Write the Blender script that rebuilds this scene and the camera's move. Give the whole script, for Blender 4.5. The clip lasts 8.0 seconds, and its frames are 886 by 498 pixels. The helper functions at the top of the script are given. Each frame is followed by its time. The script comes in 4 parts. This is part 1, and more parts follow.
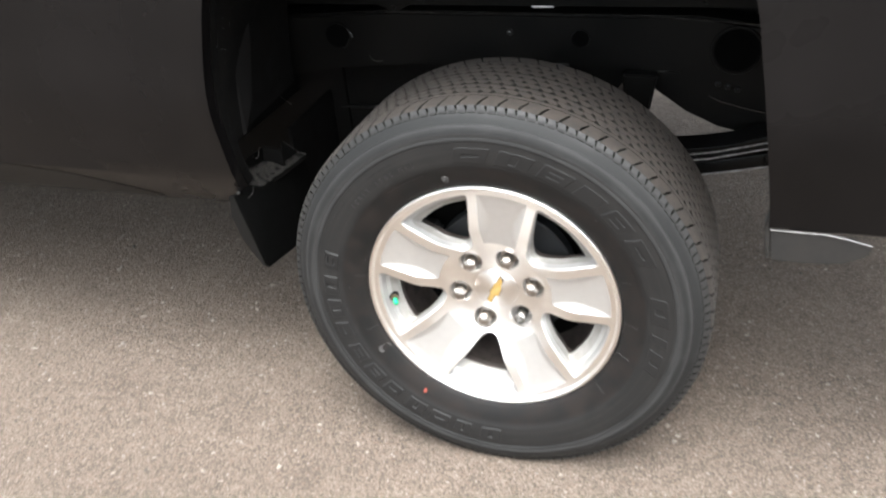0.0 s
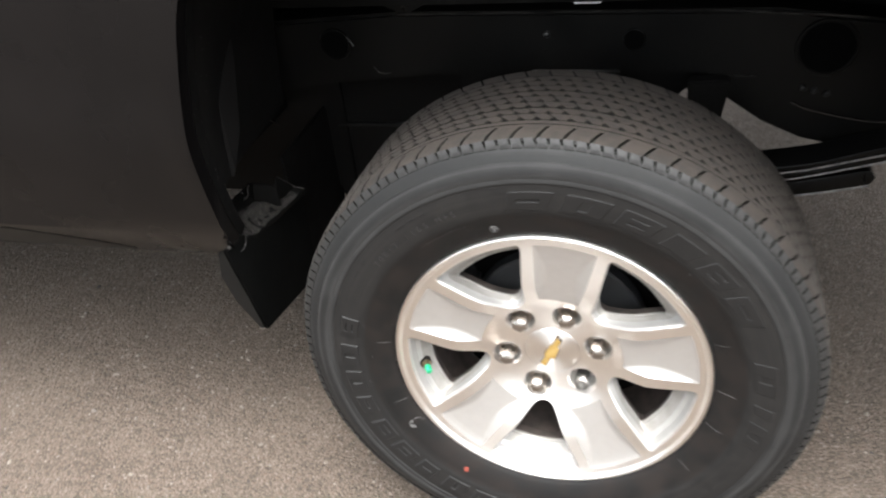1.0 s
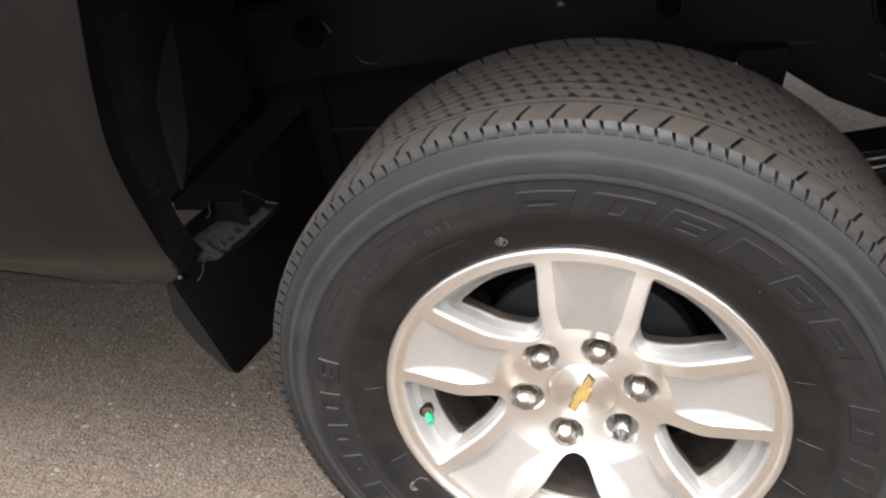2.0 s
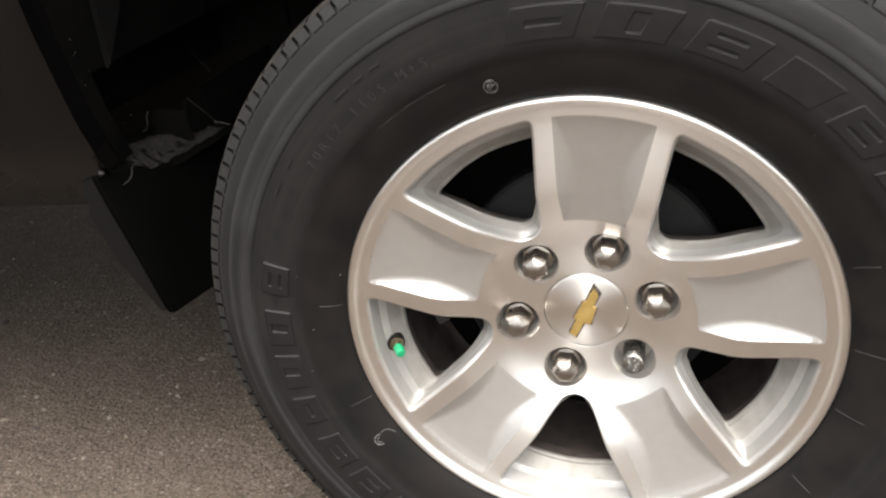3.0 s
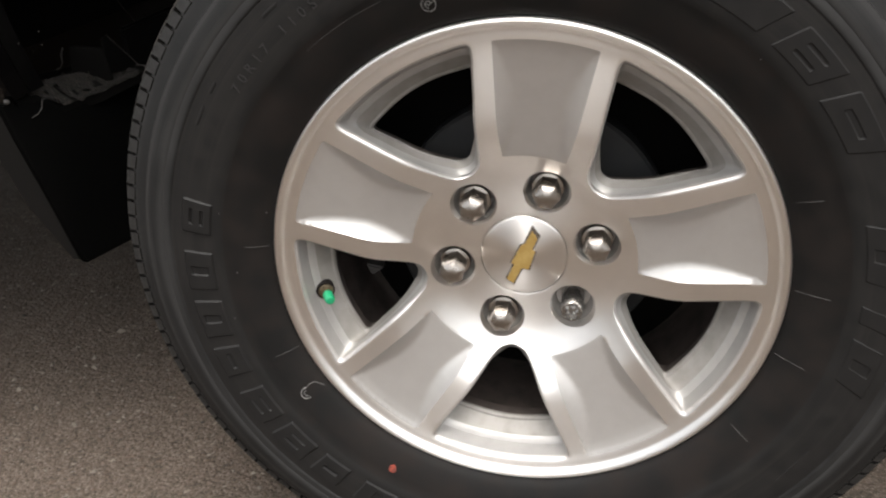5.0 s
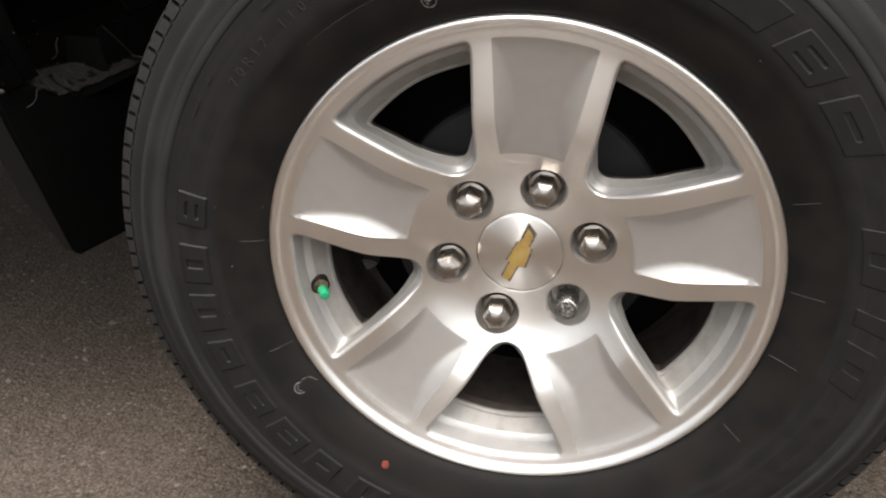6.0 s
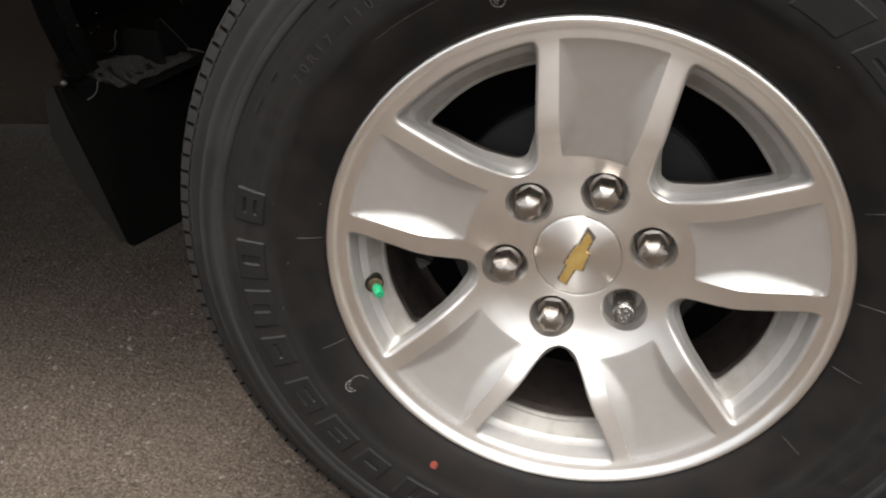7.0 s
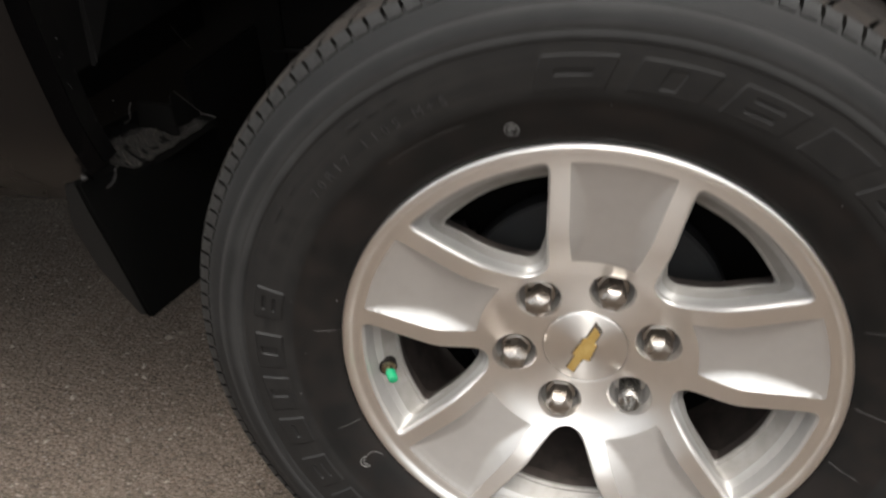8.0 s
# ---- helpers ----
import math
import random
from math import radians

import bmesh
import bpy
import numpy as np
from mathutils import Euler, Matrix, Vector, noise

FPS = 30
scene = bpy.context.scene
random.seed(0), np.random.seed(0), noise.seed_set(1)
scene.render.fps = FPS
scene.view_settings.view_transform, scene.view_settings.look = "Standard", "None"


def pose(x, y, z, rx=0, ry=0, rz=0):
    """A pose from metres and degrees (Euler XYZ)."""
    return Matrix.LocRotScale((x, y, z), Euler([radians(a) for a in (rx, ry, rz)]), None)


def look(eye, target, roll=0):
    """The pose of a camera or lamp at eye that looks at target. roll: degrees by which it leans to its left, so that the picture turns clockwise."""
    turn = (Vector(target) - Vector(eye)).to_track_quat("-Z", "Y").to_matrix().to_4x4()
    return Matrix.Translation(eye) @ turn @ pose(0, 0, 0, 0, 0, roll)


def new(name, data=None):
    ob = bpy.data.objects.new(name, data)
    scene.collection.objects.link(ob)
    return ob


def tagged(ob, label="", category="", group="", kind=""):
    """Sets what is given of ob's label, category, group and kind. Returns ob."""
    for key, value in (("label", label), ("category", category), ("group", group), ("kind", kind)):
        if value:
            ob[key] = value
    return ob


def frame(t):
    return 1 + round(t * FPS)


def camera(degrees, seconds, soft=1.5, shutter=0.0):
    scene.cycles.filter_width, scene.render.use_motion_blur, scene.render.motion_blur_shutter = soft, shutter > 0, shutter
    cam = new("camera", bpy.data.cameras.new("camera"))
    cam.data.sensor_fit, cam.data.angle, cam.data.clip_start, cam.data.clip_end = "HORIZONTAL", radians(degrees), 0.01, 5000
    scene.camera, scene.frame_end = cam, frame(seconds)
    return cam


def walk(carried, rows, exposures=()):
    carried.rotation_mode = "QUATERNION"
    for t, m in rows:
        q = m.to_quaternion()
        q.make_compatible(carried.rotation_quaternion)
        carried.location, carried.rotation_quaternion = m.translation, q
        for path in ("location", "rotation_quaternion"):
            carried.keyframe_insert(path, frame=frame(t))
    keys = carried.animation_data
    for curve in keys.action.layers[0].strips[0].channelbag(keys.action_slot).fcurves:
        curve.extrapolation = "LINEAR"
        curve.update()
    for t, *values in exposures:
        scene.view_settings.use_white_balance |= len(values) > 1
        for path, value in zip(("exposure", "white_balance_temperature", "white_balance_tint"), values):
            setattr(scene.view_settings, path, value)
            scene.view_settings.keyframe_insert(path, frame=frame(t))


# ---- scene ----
cam = camera(54.6, 8.0, soft=2.1, shutter=0.5)
BASE = 1.52
PATH = [
    (0, (0.368, -1.23, 1.239), (-0.234, 0.369, 0.2), -5.5),
    (0.5, (0.286, -1.088, 1.237), (-0.287, 0.517, 0.189), -6.4),
    (1, (0.167, -0.974, 1.203), (-0.352, 0.62, 0.113), -7.0),
    (1.2, (0.109, -0.919, 1.19), (-0.368, 0.677, 0.085), -7.4),
    (2.3, (0.142, -0.744, 0.99), (-0.462, 0.884, -0.003), -10.3),
    (2.5, (0.13, -0.735, 0.938), (-0.46, 0.916, -0.025), -9.8),
    (3, (0.09, -0.725, 0.802), (-0.445, 0.993, -0.07), -8.0),
    (3.5, (0.082, -0.73, 0.749), (-0.446, 1.035, -0.028), -6.5),
    (4, (0.078, -0.73, 0.746), (-0.4, 1.043, -0.048), -6.0),
    (4.5, (0.079, -0.721, 0.738), (-0.352, 1.043, -0.1), -5.6),
    (5, (0.083, -0.719, 0.73), (-0.308, 1.037, -0.145), -5.1),
    (6.5, (0.067, -0.718, 0.733), (-0.315, 1.031, -0.158), -3.5),
    (7, (0.05, -0.715, 0.735), (-0.382, 1.021, -0.159), -3.6),
    (7.5, (0.038, -0.676, 0.745), (-0.37, 1.066, -0.149), -3.2),
    (8, (0.036, -0.674, 0.867), (-0.388, 1.005, -0.133), -3.7),
]
walk(cam, [(t, look(eye, target, roll)) for t, eye, target, roll in PATH], [(0, BASE + 0.30, 6150, 6), (1, BASE + 0.09, 6250, 7), (2.5, BASE + 0.10, 6450, 8), (3, BASE - 0.57, 6600, 8), (3.5, BASE - 0.58, 6650, 9), (4.5, BASE - 0.78, 6550, 8), (5, BASE - 1.04, 6550, 9), (6.5, BASE - 1.05, 6600, 9), (8, BASE - 0.99, 6550, 8)])

from mathutils.geometry import delaunay_2d_cdt

# ---- light ----
world = bpy.data.worlds.new("overcast_sky")
scene.world = world
world.use_nodes = True
wn = world.node_tree
sky = wn.nodes.new("ShaderNodeTexSky")
sky.sky_type = "NISHITA"
sky.sun_disc = False
SUN_EL, SUN_AZ = radians(68), radians(160)
sky.sun_elevation, sky.sun_rotation = SUN_EL, SUN_AZ
sky.air_density, sky.dust_density, sky.ozone_density = 1.0, 7.0, 0.5
grey = wn.nodes.new("ShaderNodeHueSaturation")
grey.inputs["Saturation"].default_value = 0.25
wn.links.new(sky.outputs[0], grey.inputs["Color"])
wn.links.new(grey.outputs[0], wn.nodes["Background"].inputs[0])
wn.nodes["Background"].inputs[1].default_value = 0.24
sun = new("sun", bpy.data.lights.new("sun", "SUN"))
sun.data.energy, sun.data.angle, sun.data.color = 0.6, radians(50), (1.0, 0.95, 0.89)
sun.matrix_world = look(Vector((math.sin(SUN_AZ) * math.cos(SUN_EL), math.cos(SUN_AZ) * math.cos(SUN_EL), math.sin(SUN_EL))) * 20, (0, 0, 0))


# ---- materials ----
def ramp(nt, fac, a, b, lo=0.0, hi=1.0):
    m = nt.nodes.new("ShaderNodeMapRange")
    m.clamp = True
    nt.links.new(fac, m.inputs[0])
    m.inputs[1].default_value, m.inputs[2].default_value = a, b
    m.inputs[3].default_value, m.inputs[4].default_value = lo, hi
    return m.outputs[0]


def noise_at(nt, scale, detail=4.0, rough=0.55, stretch=None):
    co = nt.nodes.new("ShaderNodeTexCoord")
    n = nt.nodes.new("ShaderNodeTexNoise")
    n.inputs["Scale"].default_value, n.inputs["Detail"].default_value, n.inputs["Roughness"].default_value = scale, detail, rough
    if stretch:
        mp = nt.nodes.new("ShaderNodeMapping")
        mp.inputs["Scale"].default_value = stretch
        nt.links.new(co.outputs["Object"], mp.inputs[0])
        nt.links.new(mp.outputs[0], n.inputs["Vector"])
    else:
        nt.links.new(co.outputs["Object"], n.inputs["Vector"])
    return n.outputs["Fac"]


def mixed(nt, fac, a, b):
    m = nt.nodes.new("ShaderNodeMix")
    m.data_type = "RGBA"
    nt.links.new(fac, m.inputs[0])
    for k, v in ((6, a), (7, b)):
        if isinstance(v, tuple):
            m.inputs[k].default_value = (*v, 1)
        else:
            nt.links.new(v, m.inputs[k])
    return m.outputs[2]


def bumped(nt, p, height, strength, distance):
    b = nt.nodes.new("ShaderNodeBump")
    b.inputs["Strength"].default_value, b.inputs["Distance"].default_value = strength, distance
    nt.links.new(height, b.inputs["Height"])
    nt.links.new(b.outputs[0], p.inputs["Normal"])


def stuff(name, colour, rough=0.5, metal=0.0, second=None, scale=40.0, lo=0.4, hi=0.65, rough2=None, fine=400.0, bump=0.0, deep=0.001, coat=0.0, spec=0.5):
    """A principled material that varies at two scales: broad patches towards a second colour, and fine relief."""
    m = bpy.data.materials.new(name)
    m.use_nodes = True
    nt = m.node_tree
    p = nt.nodes["Principled BSDF"]
    p.inputs["Metallic"].default_value, p.inputs["Roughness"].default_value = metal, rough
    p.inputs["Specular IOR Level"].default_value = spec
    p.inputs["Coat Weight"].default_value, p.inputs["Coat Roughness"].default_value = coat, 0.08
    p.inputs["Base Color"].default_value = (*colour, 1)
    patch = noise_at(nt, scale)
    if second:
        nt.links.new(mixed(nt, ramp(nt, patch, lo, hi), colour, second), p.inputs["Base Color"])
    if rough2 is not None:
        nt.links.new(ramp(nt, patch, 0.3, 0.7, rough, rough2), p.inputs["Roughness"])
    if bump:
        bumped(nt, p, noise_at(nt, fine, 3.0), bump, deep)
    return m


def machined():
    """Lathe-turned aluminium: fine rings round the axle."""
    m = stuff("machined_aluminium", (0.93, 0.905, 0.875), 0.35, 1.0, (0.89, 0.865, 0.835), 25.0, rough2=0.40)
    nt = m.node_tree
    p = nt.nodes["Principled BSDF"]
    p.inputs["Anisotropic"].default_value, p.inputs["Anisotropic Rotation"].default_value = 0.75, 0.25
    tan = nt.nodes.new("ShaderNodeTangent")
    tan.direction_type, tan.axis = "RADIAL", "Y"
    nt.links.new(tan.outputs[0], p.inputs["Tangent"])
    co = nt.nodes.new("ShaderNodeTexCoord")
    sep = nt.nodes.new("ShaderNodeSeparateXYZ")
    nt.links.new(co.outputs["Object"], sep.inputs[0])
    cmb = nt.nodes.new("ShaderNodeCombineXYZ")
    nt.links.new(sep.outputs[0], cmb.inputs[0])
    nt.links.new(sep.outputs[2], cmb.inputs[1])
    ln = nt.nodes.new("ShaderNodeVectorMath")
    ln.operation = "LENGTH"
    nt.links.new(cmb.outputs[0], ln.inputs[0])
    ring = nt.nodes.new("ShaderNodeTexNoise")
    ring.noise_dimensions = "1D"
    ring.inputs["Scale"].default_value, ring.inputs["Detail"].default_value = 1800.0, 2.0
    nt.links.new(ln.outputs["Value"], ring.inputs["W"])
    bumped(nt, p, ring.outputs["Fac"], 0.12, 0.0003)
    return m


def ringed(m, broad, fine, other, lo, hi):
    """Scuffs that run round the axle: bands of another colour at two widths, broken along their length."""
    nt = m.node_tree
    p = nt.nodes["Principled BSDF"]
    co = nt.nodes.new("ShaderNodeTexCoord")
    flat = nt.nodes.new("ShaderNodeVectorMath")
    flat.operation = "MULTIPLY"
    flat.inputs[1].default_value = (1, 0, 1)
    nt.links.new(co.outputs["Object"], flat.inputs[0])
    ln = nt.nodes.new("ShaderNodeVectorMath")
    ln.operation = "LENGTH"
    nt.links.new(flat.outputs[0], ln.inputs[0])
    facs = []
    for scale in (broad, fine):
        ring = nt.nodes.new("ShaderNodeTexNoise")
        ring.noise_dimensions = "1D"
        ring.inputs["Scale"].default_value, ring.inputs["Detail"].default_value = scale, 1.0
        nt.links.new(ln.outputs["Value"], ring.inputs["W"])
        facs.append(ring.outputs["Fac"])
    patch = noise_at(nt, 14.0, 3.0)
    total = nt.nodes.new("ShaderNodeMath")
    total.operation = "MULTIPLY_ADD"
    nt.links.new(facs[1], total.inputs[0])
    total.inputs[1].default_value = 0.45
    nt.links.new(facs[0], total.inputs[2])
    both = nt.nodes.new("ShaderNodeMath")
    both.operation = "MULTIPLY_ADD"
    nt.links.new(patch, both.inputs[0])
    both.inputs[1].default_value = 0.55
    nt.links.new(total.outputs[0], both.inputs[2])
    old = p.inputs["Base Color"].links[0].from_socket
    nt.links.new(mixed(nt, ramp(nt, both.outputs[0], lo, hi), old, other), p.inputs["Base Color"])
    return m


def asphalt():
    m = bpy.data.materials.new("asphalt")
    m.use_nodes = True
    nt = m.node_tree
    p = nt.nodes["Principled BSDF"]
    p.inputs["Roughness"].default_value = 0.92
    p.inputs["Specular IOR Level"].default_value = 0.25
    broad = noise_at(nt, 1.7, 4.0, 0.6)
    stain = noise_at(nt, 9.0, 5.0, 0.65)
    grain = noise_at(nt, 95.0, 6.0, 0.78)
    base = mixed(nt, ramp(nt, broad, 0.35, 0.68), (0.112, 0.086, 0.067), (0.149, 0.118, 0.093))
    base = mixed(nt, ramp(nt, stain, 0.38, 0.62, 0.48, 0.0), base, (0.066, 0.051, 0.040))
    mottle = noise_at(nt, 34.0, 3.0, 0.6)
    base = mixed(nt, ramp(nt, mottle, 0.36, 0.52, 0.38, 0.0), base, (0.064, 0.049, 0.038))
    base = mixed(nt, ramp(nt, mottle, 0.54, 0.70, 0.0, 0.38), base, (0.185, 0.150, 0.120))
    base = mixed(nt, ramp(nt, grain, 0.34, 0.5, 0.75, 0.0), base, (0.048, 0.037, 0.030))
    base = mixed(nt, ramp(nt, grain, 0.56, 0.72, 0.0, 0.65), base, (0.250, 0.208, 0.172))
    co = nt.nodes.new("ShaderNodeTexCoord")
    cell = nt.nodes.new("ShaderNodeTexVoronoi")
    cell.inputs["Scale"].default_value = 165.0
    nt.links.new(co.outputs["Object"], cell.inputs["Vector"])
    tone = nt.nodes.new("ShaderNodeSeparateColor")
    nt.links.new(cell.outputs["Color"], tone.inputs[0])
    # Every stone has its own tone, darker in the joints; a few are pale or reddish.
    base = mixed(nt, ramp(nt, tone.outputs[1], 0.55, 1.0, 0.0, 0.40), base, (0.178, 0.141, 0.112))
    base = mixed(nt, ramp(nt, tone.outputs[1], 0.0, 0.4, 0.38, 0.0), base, (0.063, 0.049, 0.038))
    base = mixed(nt, ramp(nt, tone.outputs[2], 0.90, 0.97, 0.0, 0.3), base, (0.150, 0.100, 0.072))
    base = mixed(nt, ramp(nt, cell.outputs["Distance"], 0.38, 0.62, 0.0, 0.22), base, (0.050, 0.041, 0.033))
    fine = nt.nodes.new("ShaderNodeTexVoronoi")
    fine.inputs["Scale"].default_value = 430.0
    nt.links.new(co.outputs["Object"], fine.inputs["Vector"])
    speck = nt.nodes.new("ShaderNodeSeparateColor")
    nt.links.new(fine.outputs["Color"], speck.inputs[0])
    base = mixed(nt, ramp(nt, speck.outputs[0], 0.70, 0.98, 0.0, 0.55), base, (0.225, 0.185, 0.150))
    base = mixed(nt, ramp(nt, speck.outputs[0], 0.05, 0.34, 0.60, 0.0), base, (0.044, 0.034, 0.027))
    pale = ramp(nt, tone.outputs[0], 0.980, 0.994, 0.0, 0.6)
    near = ramp(nt, cell.outputs["Distance"], 0.2, 0.42, 1.0, 0.0)
    both = nt.nodes.new("ShaderNodeMath")
    both.operation = "MULTIPLY"
    nt.links.new(pale, both.inputs[0])
    nt.links.new(near, both.inputs[1])
    base = mixed(nt, both.outputs[0], base, (0.30, 0.265, 0.225))
    nt.links.new(base, p.inputs["Base Color"])
    mix = nt.nodes.new("ShaderNodeMath")
    mix.operation = "SUBTRACT"
    nt.links.new(grain, mix.inputs[0])
    nt.links.new(cell.outputs["Distance"], mix.inputs[1])
    bumped(nt, p, mix.outputs[0], 0.85, 0.0045)
    return m


ALU = machined()
SILVER = stuff("silver_wheel_paint", (0.525, 0.508, 0.490), 0.42, 0.76, (0.505, 0.488, 0.470), 60.0, rough2=0.42, fine=2500.0, bump=0.06, deep=0.0002, coat=0.1)
# Two duller, darker copies of the silver: shade of the window walls as colour.
SHADED_SILVER = stuff("rough_shaded_silver", (0.39, 0.378, 0.364), 0.48, 0.6, (0.36, 0.35, 0.336), 50.0, rough2=0.56, fine=1500.0, bump=0.08, deep=0.0003)
DEEP_SILVER = stuff("deep_shaded_silver", (0.29, 0.276, 0.258), 0.62, 0.4, (0.25, 0.236, 0.218), 60.0, rough2=0.7, fine=1500.0, bump=0.08, deep=0.0003)
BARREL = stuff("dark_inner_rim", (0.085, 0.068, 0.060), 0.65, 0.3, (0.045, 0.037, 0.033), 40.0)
CHROME = stuff("dull_chrome", (0.39, 0.357, 0.325), 0.25, 1.0, (0.33, 0.30, 0.27), 90.0, rough2=0.32)
STEEL = stuff("plated_steel", (0.48, 0.47, 0.45), 0.2, 1.0, (0.30, 0.29, 0.28), 300.0, rough2=0.35)
CAP = machined()
CAP.name = "spun_cap_aluminium"
CAP.node_tree.nodes["Principled BSDF"].inputs["Anisotropic"].default_value = 0.92
GOLD = stuff("gold_enamel", (0.50, 0.335, 0.105), 0.30, 0.55, (0.58, 0.41, 0.15), 90.0, coat=0.5)
RUBBER = stuff("sidewall_rubber", (0.0070, 0.0066, 0.0064), 0.60, 0.0, (0.0110, 0.0100, 0.0092), 70.0, rough2=0.76, fine=900.0, bump=0.15, deep=0.0006, spec=0.25)
RUBBER_IN = stuff("bead_rubber", (0.0038, 0.0035, 0.0033), 0.58, 0.0, (0.0098, 0.0072, 0.0060), 26.0, rough2=0.74, fine=900.0, bump=0.12, deep=0.0005, spec=0.25)
BLOCK = stuff("smooth_raised_rubber", (0.0074, 0.0070, 0.0068), 0.58, 0.0, (0.0102, 0.0094, 0.0089), 90.0, rough2=0.66, fine=900.0, bump=0.1, deep=0.0004, spec=0.27)
BAND = stuff("scuffed_rubber", (0.0063, 0.0062, 0.0062), 0.60, 0.0, (0.0100, 0.0097, 0.0095), 80.0, rough2=0.72, fine=700.0, bump=0.15, deep=0.0006, spec=0.31)
ringed(BAND, 75.0, 330.0, (0.0205, 0.0200, 0.0196), 0.92, 1.2)
ringed(RUBBER, 60.0, 420.0, (0.0135, 0.0122, 0.0112), 0.95, 1.25)
TREAD = stuff("dusty_tread_rubber", (0.0225, 0.0166, 0.0126), 0.88, 0.0, (0.0120, 0.0093, 0.0074), 60.0, fine=900.0, bump=0.3, deep=0.0008)
SHOULDER = stuff("shoulder_rubber", (0.0120, 0.0115, 0.0110), 0.55, 0.0, (0.0075, 0.0070, 0.0065), 120.0, rough2=0.70, fine=700.0, bump=0.15, deep=0.0006)
# Groove floors and cut walls: darker than the dusty tread, shade put into the colour.
GROOVE = stuff("shaded_groove_rubber", (0.0055, 0.0048, 0.0042), 0.95, 0.0, (0.008, 0.007, 0.006), 50.0, spec=0.2)
MARK = stuff("pale_mould_mark", (0.13, 0.127, 0.122), 0.7, 0.0, (0.05, 0.048, 0.046), 300.0)
FLASH = stuff("grey_rubber_flash", (0.042, 0.039, 0.036), 0.7, 0.0, (0.015, 0.014, 0.013), 300.0)
FAINT = stuff("worn_raised_rubber", (0.0145, 0.0135, 0.0128), 0.7, 0.0, (0.0085, 0.0080, 0.0077), 200.0)
RED = stuff("red_paint", (0.30, 0.048, 0.025), 0.6, 0.0, (0.09, 0.022, 0.016), 420.0)
GREEN = stuff("green_plastic", (0.012, 0.30, 0.13), 0.38, 0.0, (0.015, 0.24, 0.11), 120.0)
BRASS = stuff("brass", (0.27, 0.225, 0.15), 0.38, 1.0, (0.12, 0.10, 0.07), 200.0)
PAINT = stuff("charcoal_paint", (0.0042, 0.0038, 0.0039), 0.20, 0.1, (0.0064, 0.0057, 0.0057), 3.0, rough2=0.32, coat=0.05, spec=0.14)
BLACK = stuff("black_plastic", (0.0039, 0.0038, 0.0037), 0.60, 0.0, (0.0058, 0.0054, 0.0050), 18.0, rough2=0.78, fine=500.0, bump=0.12, deep=0.0005, spec=0.07)
# Grey plastic; also colours the painted shade strip under the crease.
GREYPL = stuff("grey_plastic_and_shade", (0.0046, 0.0044, 0.0043), 0.6, 0.0, (0.0036, 0.0034, 0.0033), 20.0, fine=500.0, bump=0.1, deep=0.0005, spec=0.3)
FRAME = stuff("waxed_frame_black", (0.0031, 0.0031, 0.0030), 0.34, 0.0, (0.0046, 0.0043, 0.0039), 9.0, rough2=0.55, fine=300.0, bump=0.12, deep=0.001, spec=0.095)
FLAP_BLACK = stuff("matt_flap_rubber", (0.0024, 0.0025, 0.0024), 0.66, 0.0, (0.0033, 0.0033, 0.0031), 18.0, rough2=0.8, fine=500.0, bump=0.12, deep=0.0005, spec=0.06)
LINER = stuff("dark_liner_plastic", (0.0062, 0.0058, 0.0057), 0.6, 0.0, (0.0046, 0.0043, 0.0042), 22.0, fine=500.0, bump=0.1, deep=0.0005, spec=0.2)
BRAKE = stuff("dark_brake_steel", (0.026, 0.027, 0.029), 0.55, 0.4, (0.03, 0.03, 0.03), 60.0)
CAST = stuff("grey_casting", (0.075, 0.071, 0.067), 0.6, 0.3, (0.04, 0.037, 0.035), 120.0)
MUD = stuff("dried_mud", (0.0185, 0.0150, 0.0113), 0.95, 0.0, (0.0036, 0.0030, 0.0025), 380.0, 0.38, 0.58, fine=330.0, bump=0.9, deep=0.003)
STRAW = stuff("dry_straw", (0.036, 0.029, 0.022), 0.9, 0.0, (0.016, 0.013, 0.010), 200.0)
PLATE = stuff("scuffed_grey_plate", (0.0125, 0.0113, 0.0103), 0.5, 0.1, (0.0078, 0.0072, 0.0068), 25.0, rough2=0.62)
# Pale colour for highlights painted along edges.
EDGE = stuff("edge_highlight", (0.22, 0.21, 0.205), 0.45, 0.5, (0.10, 0.095, 0.095), 60.0)
# Dull steel; its pale patches also paint the highlight along the rail's top.
DULL = stuff("dull_steel_and_glint", (0.060, 0.058, 0.055), 0.4, 0.4, (0.012, 0.0115, 0.011), 30.0, 0.35, 0.6)
WHITE = stuff("plain_white", (0.75, 0.74, 0.72), 0.6, 0.0, (0.6, 0.6, 0.58), 80.0)
# Near-black that puts the shade inside holes into the colour.
HOLE = stuff("hole_shade", (0.0014, 0.0014, 0.0014), 0.95, 0.0, (0.0020, 0.0020, 0.0020), 30.0, spec=0.02)
GROUND = asphalt()
PEBBLE = stuff("grit_stone", (0.245, 0.212, 0.176), 0.9, 0.0, (0.10, 0.085, 0.072), 30.0, 0.35, 0.7)
nt = PEBBLE.node_tree
island = nt.nodes.new("ShaderNodeNewGeometry").outputs["Random Per Island"]
old = nt.nodes["Principled BSDF"].inputs["Base Color"].links[0].from_socket
tint = mixed(nt, ramp(nt, island, 0.30, 0.80), (0.165, 0.133, 0.106), old)
nt.links.new(mixed(nt, ramp(nt, island, 0.08, 0.16, 1.0, 0.0), tint, (0.040, 0.033, 0.028)), nt.nodes["Principled BSDF"].inputs["Base Color"])


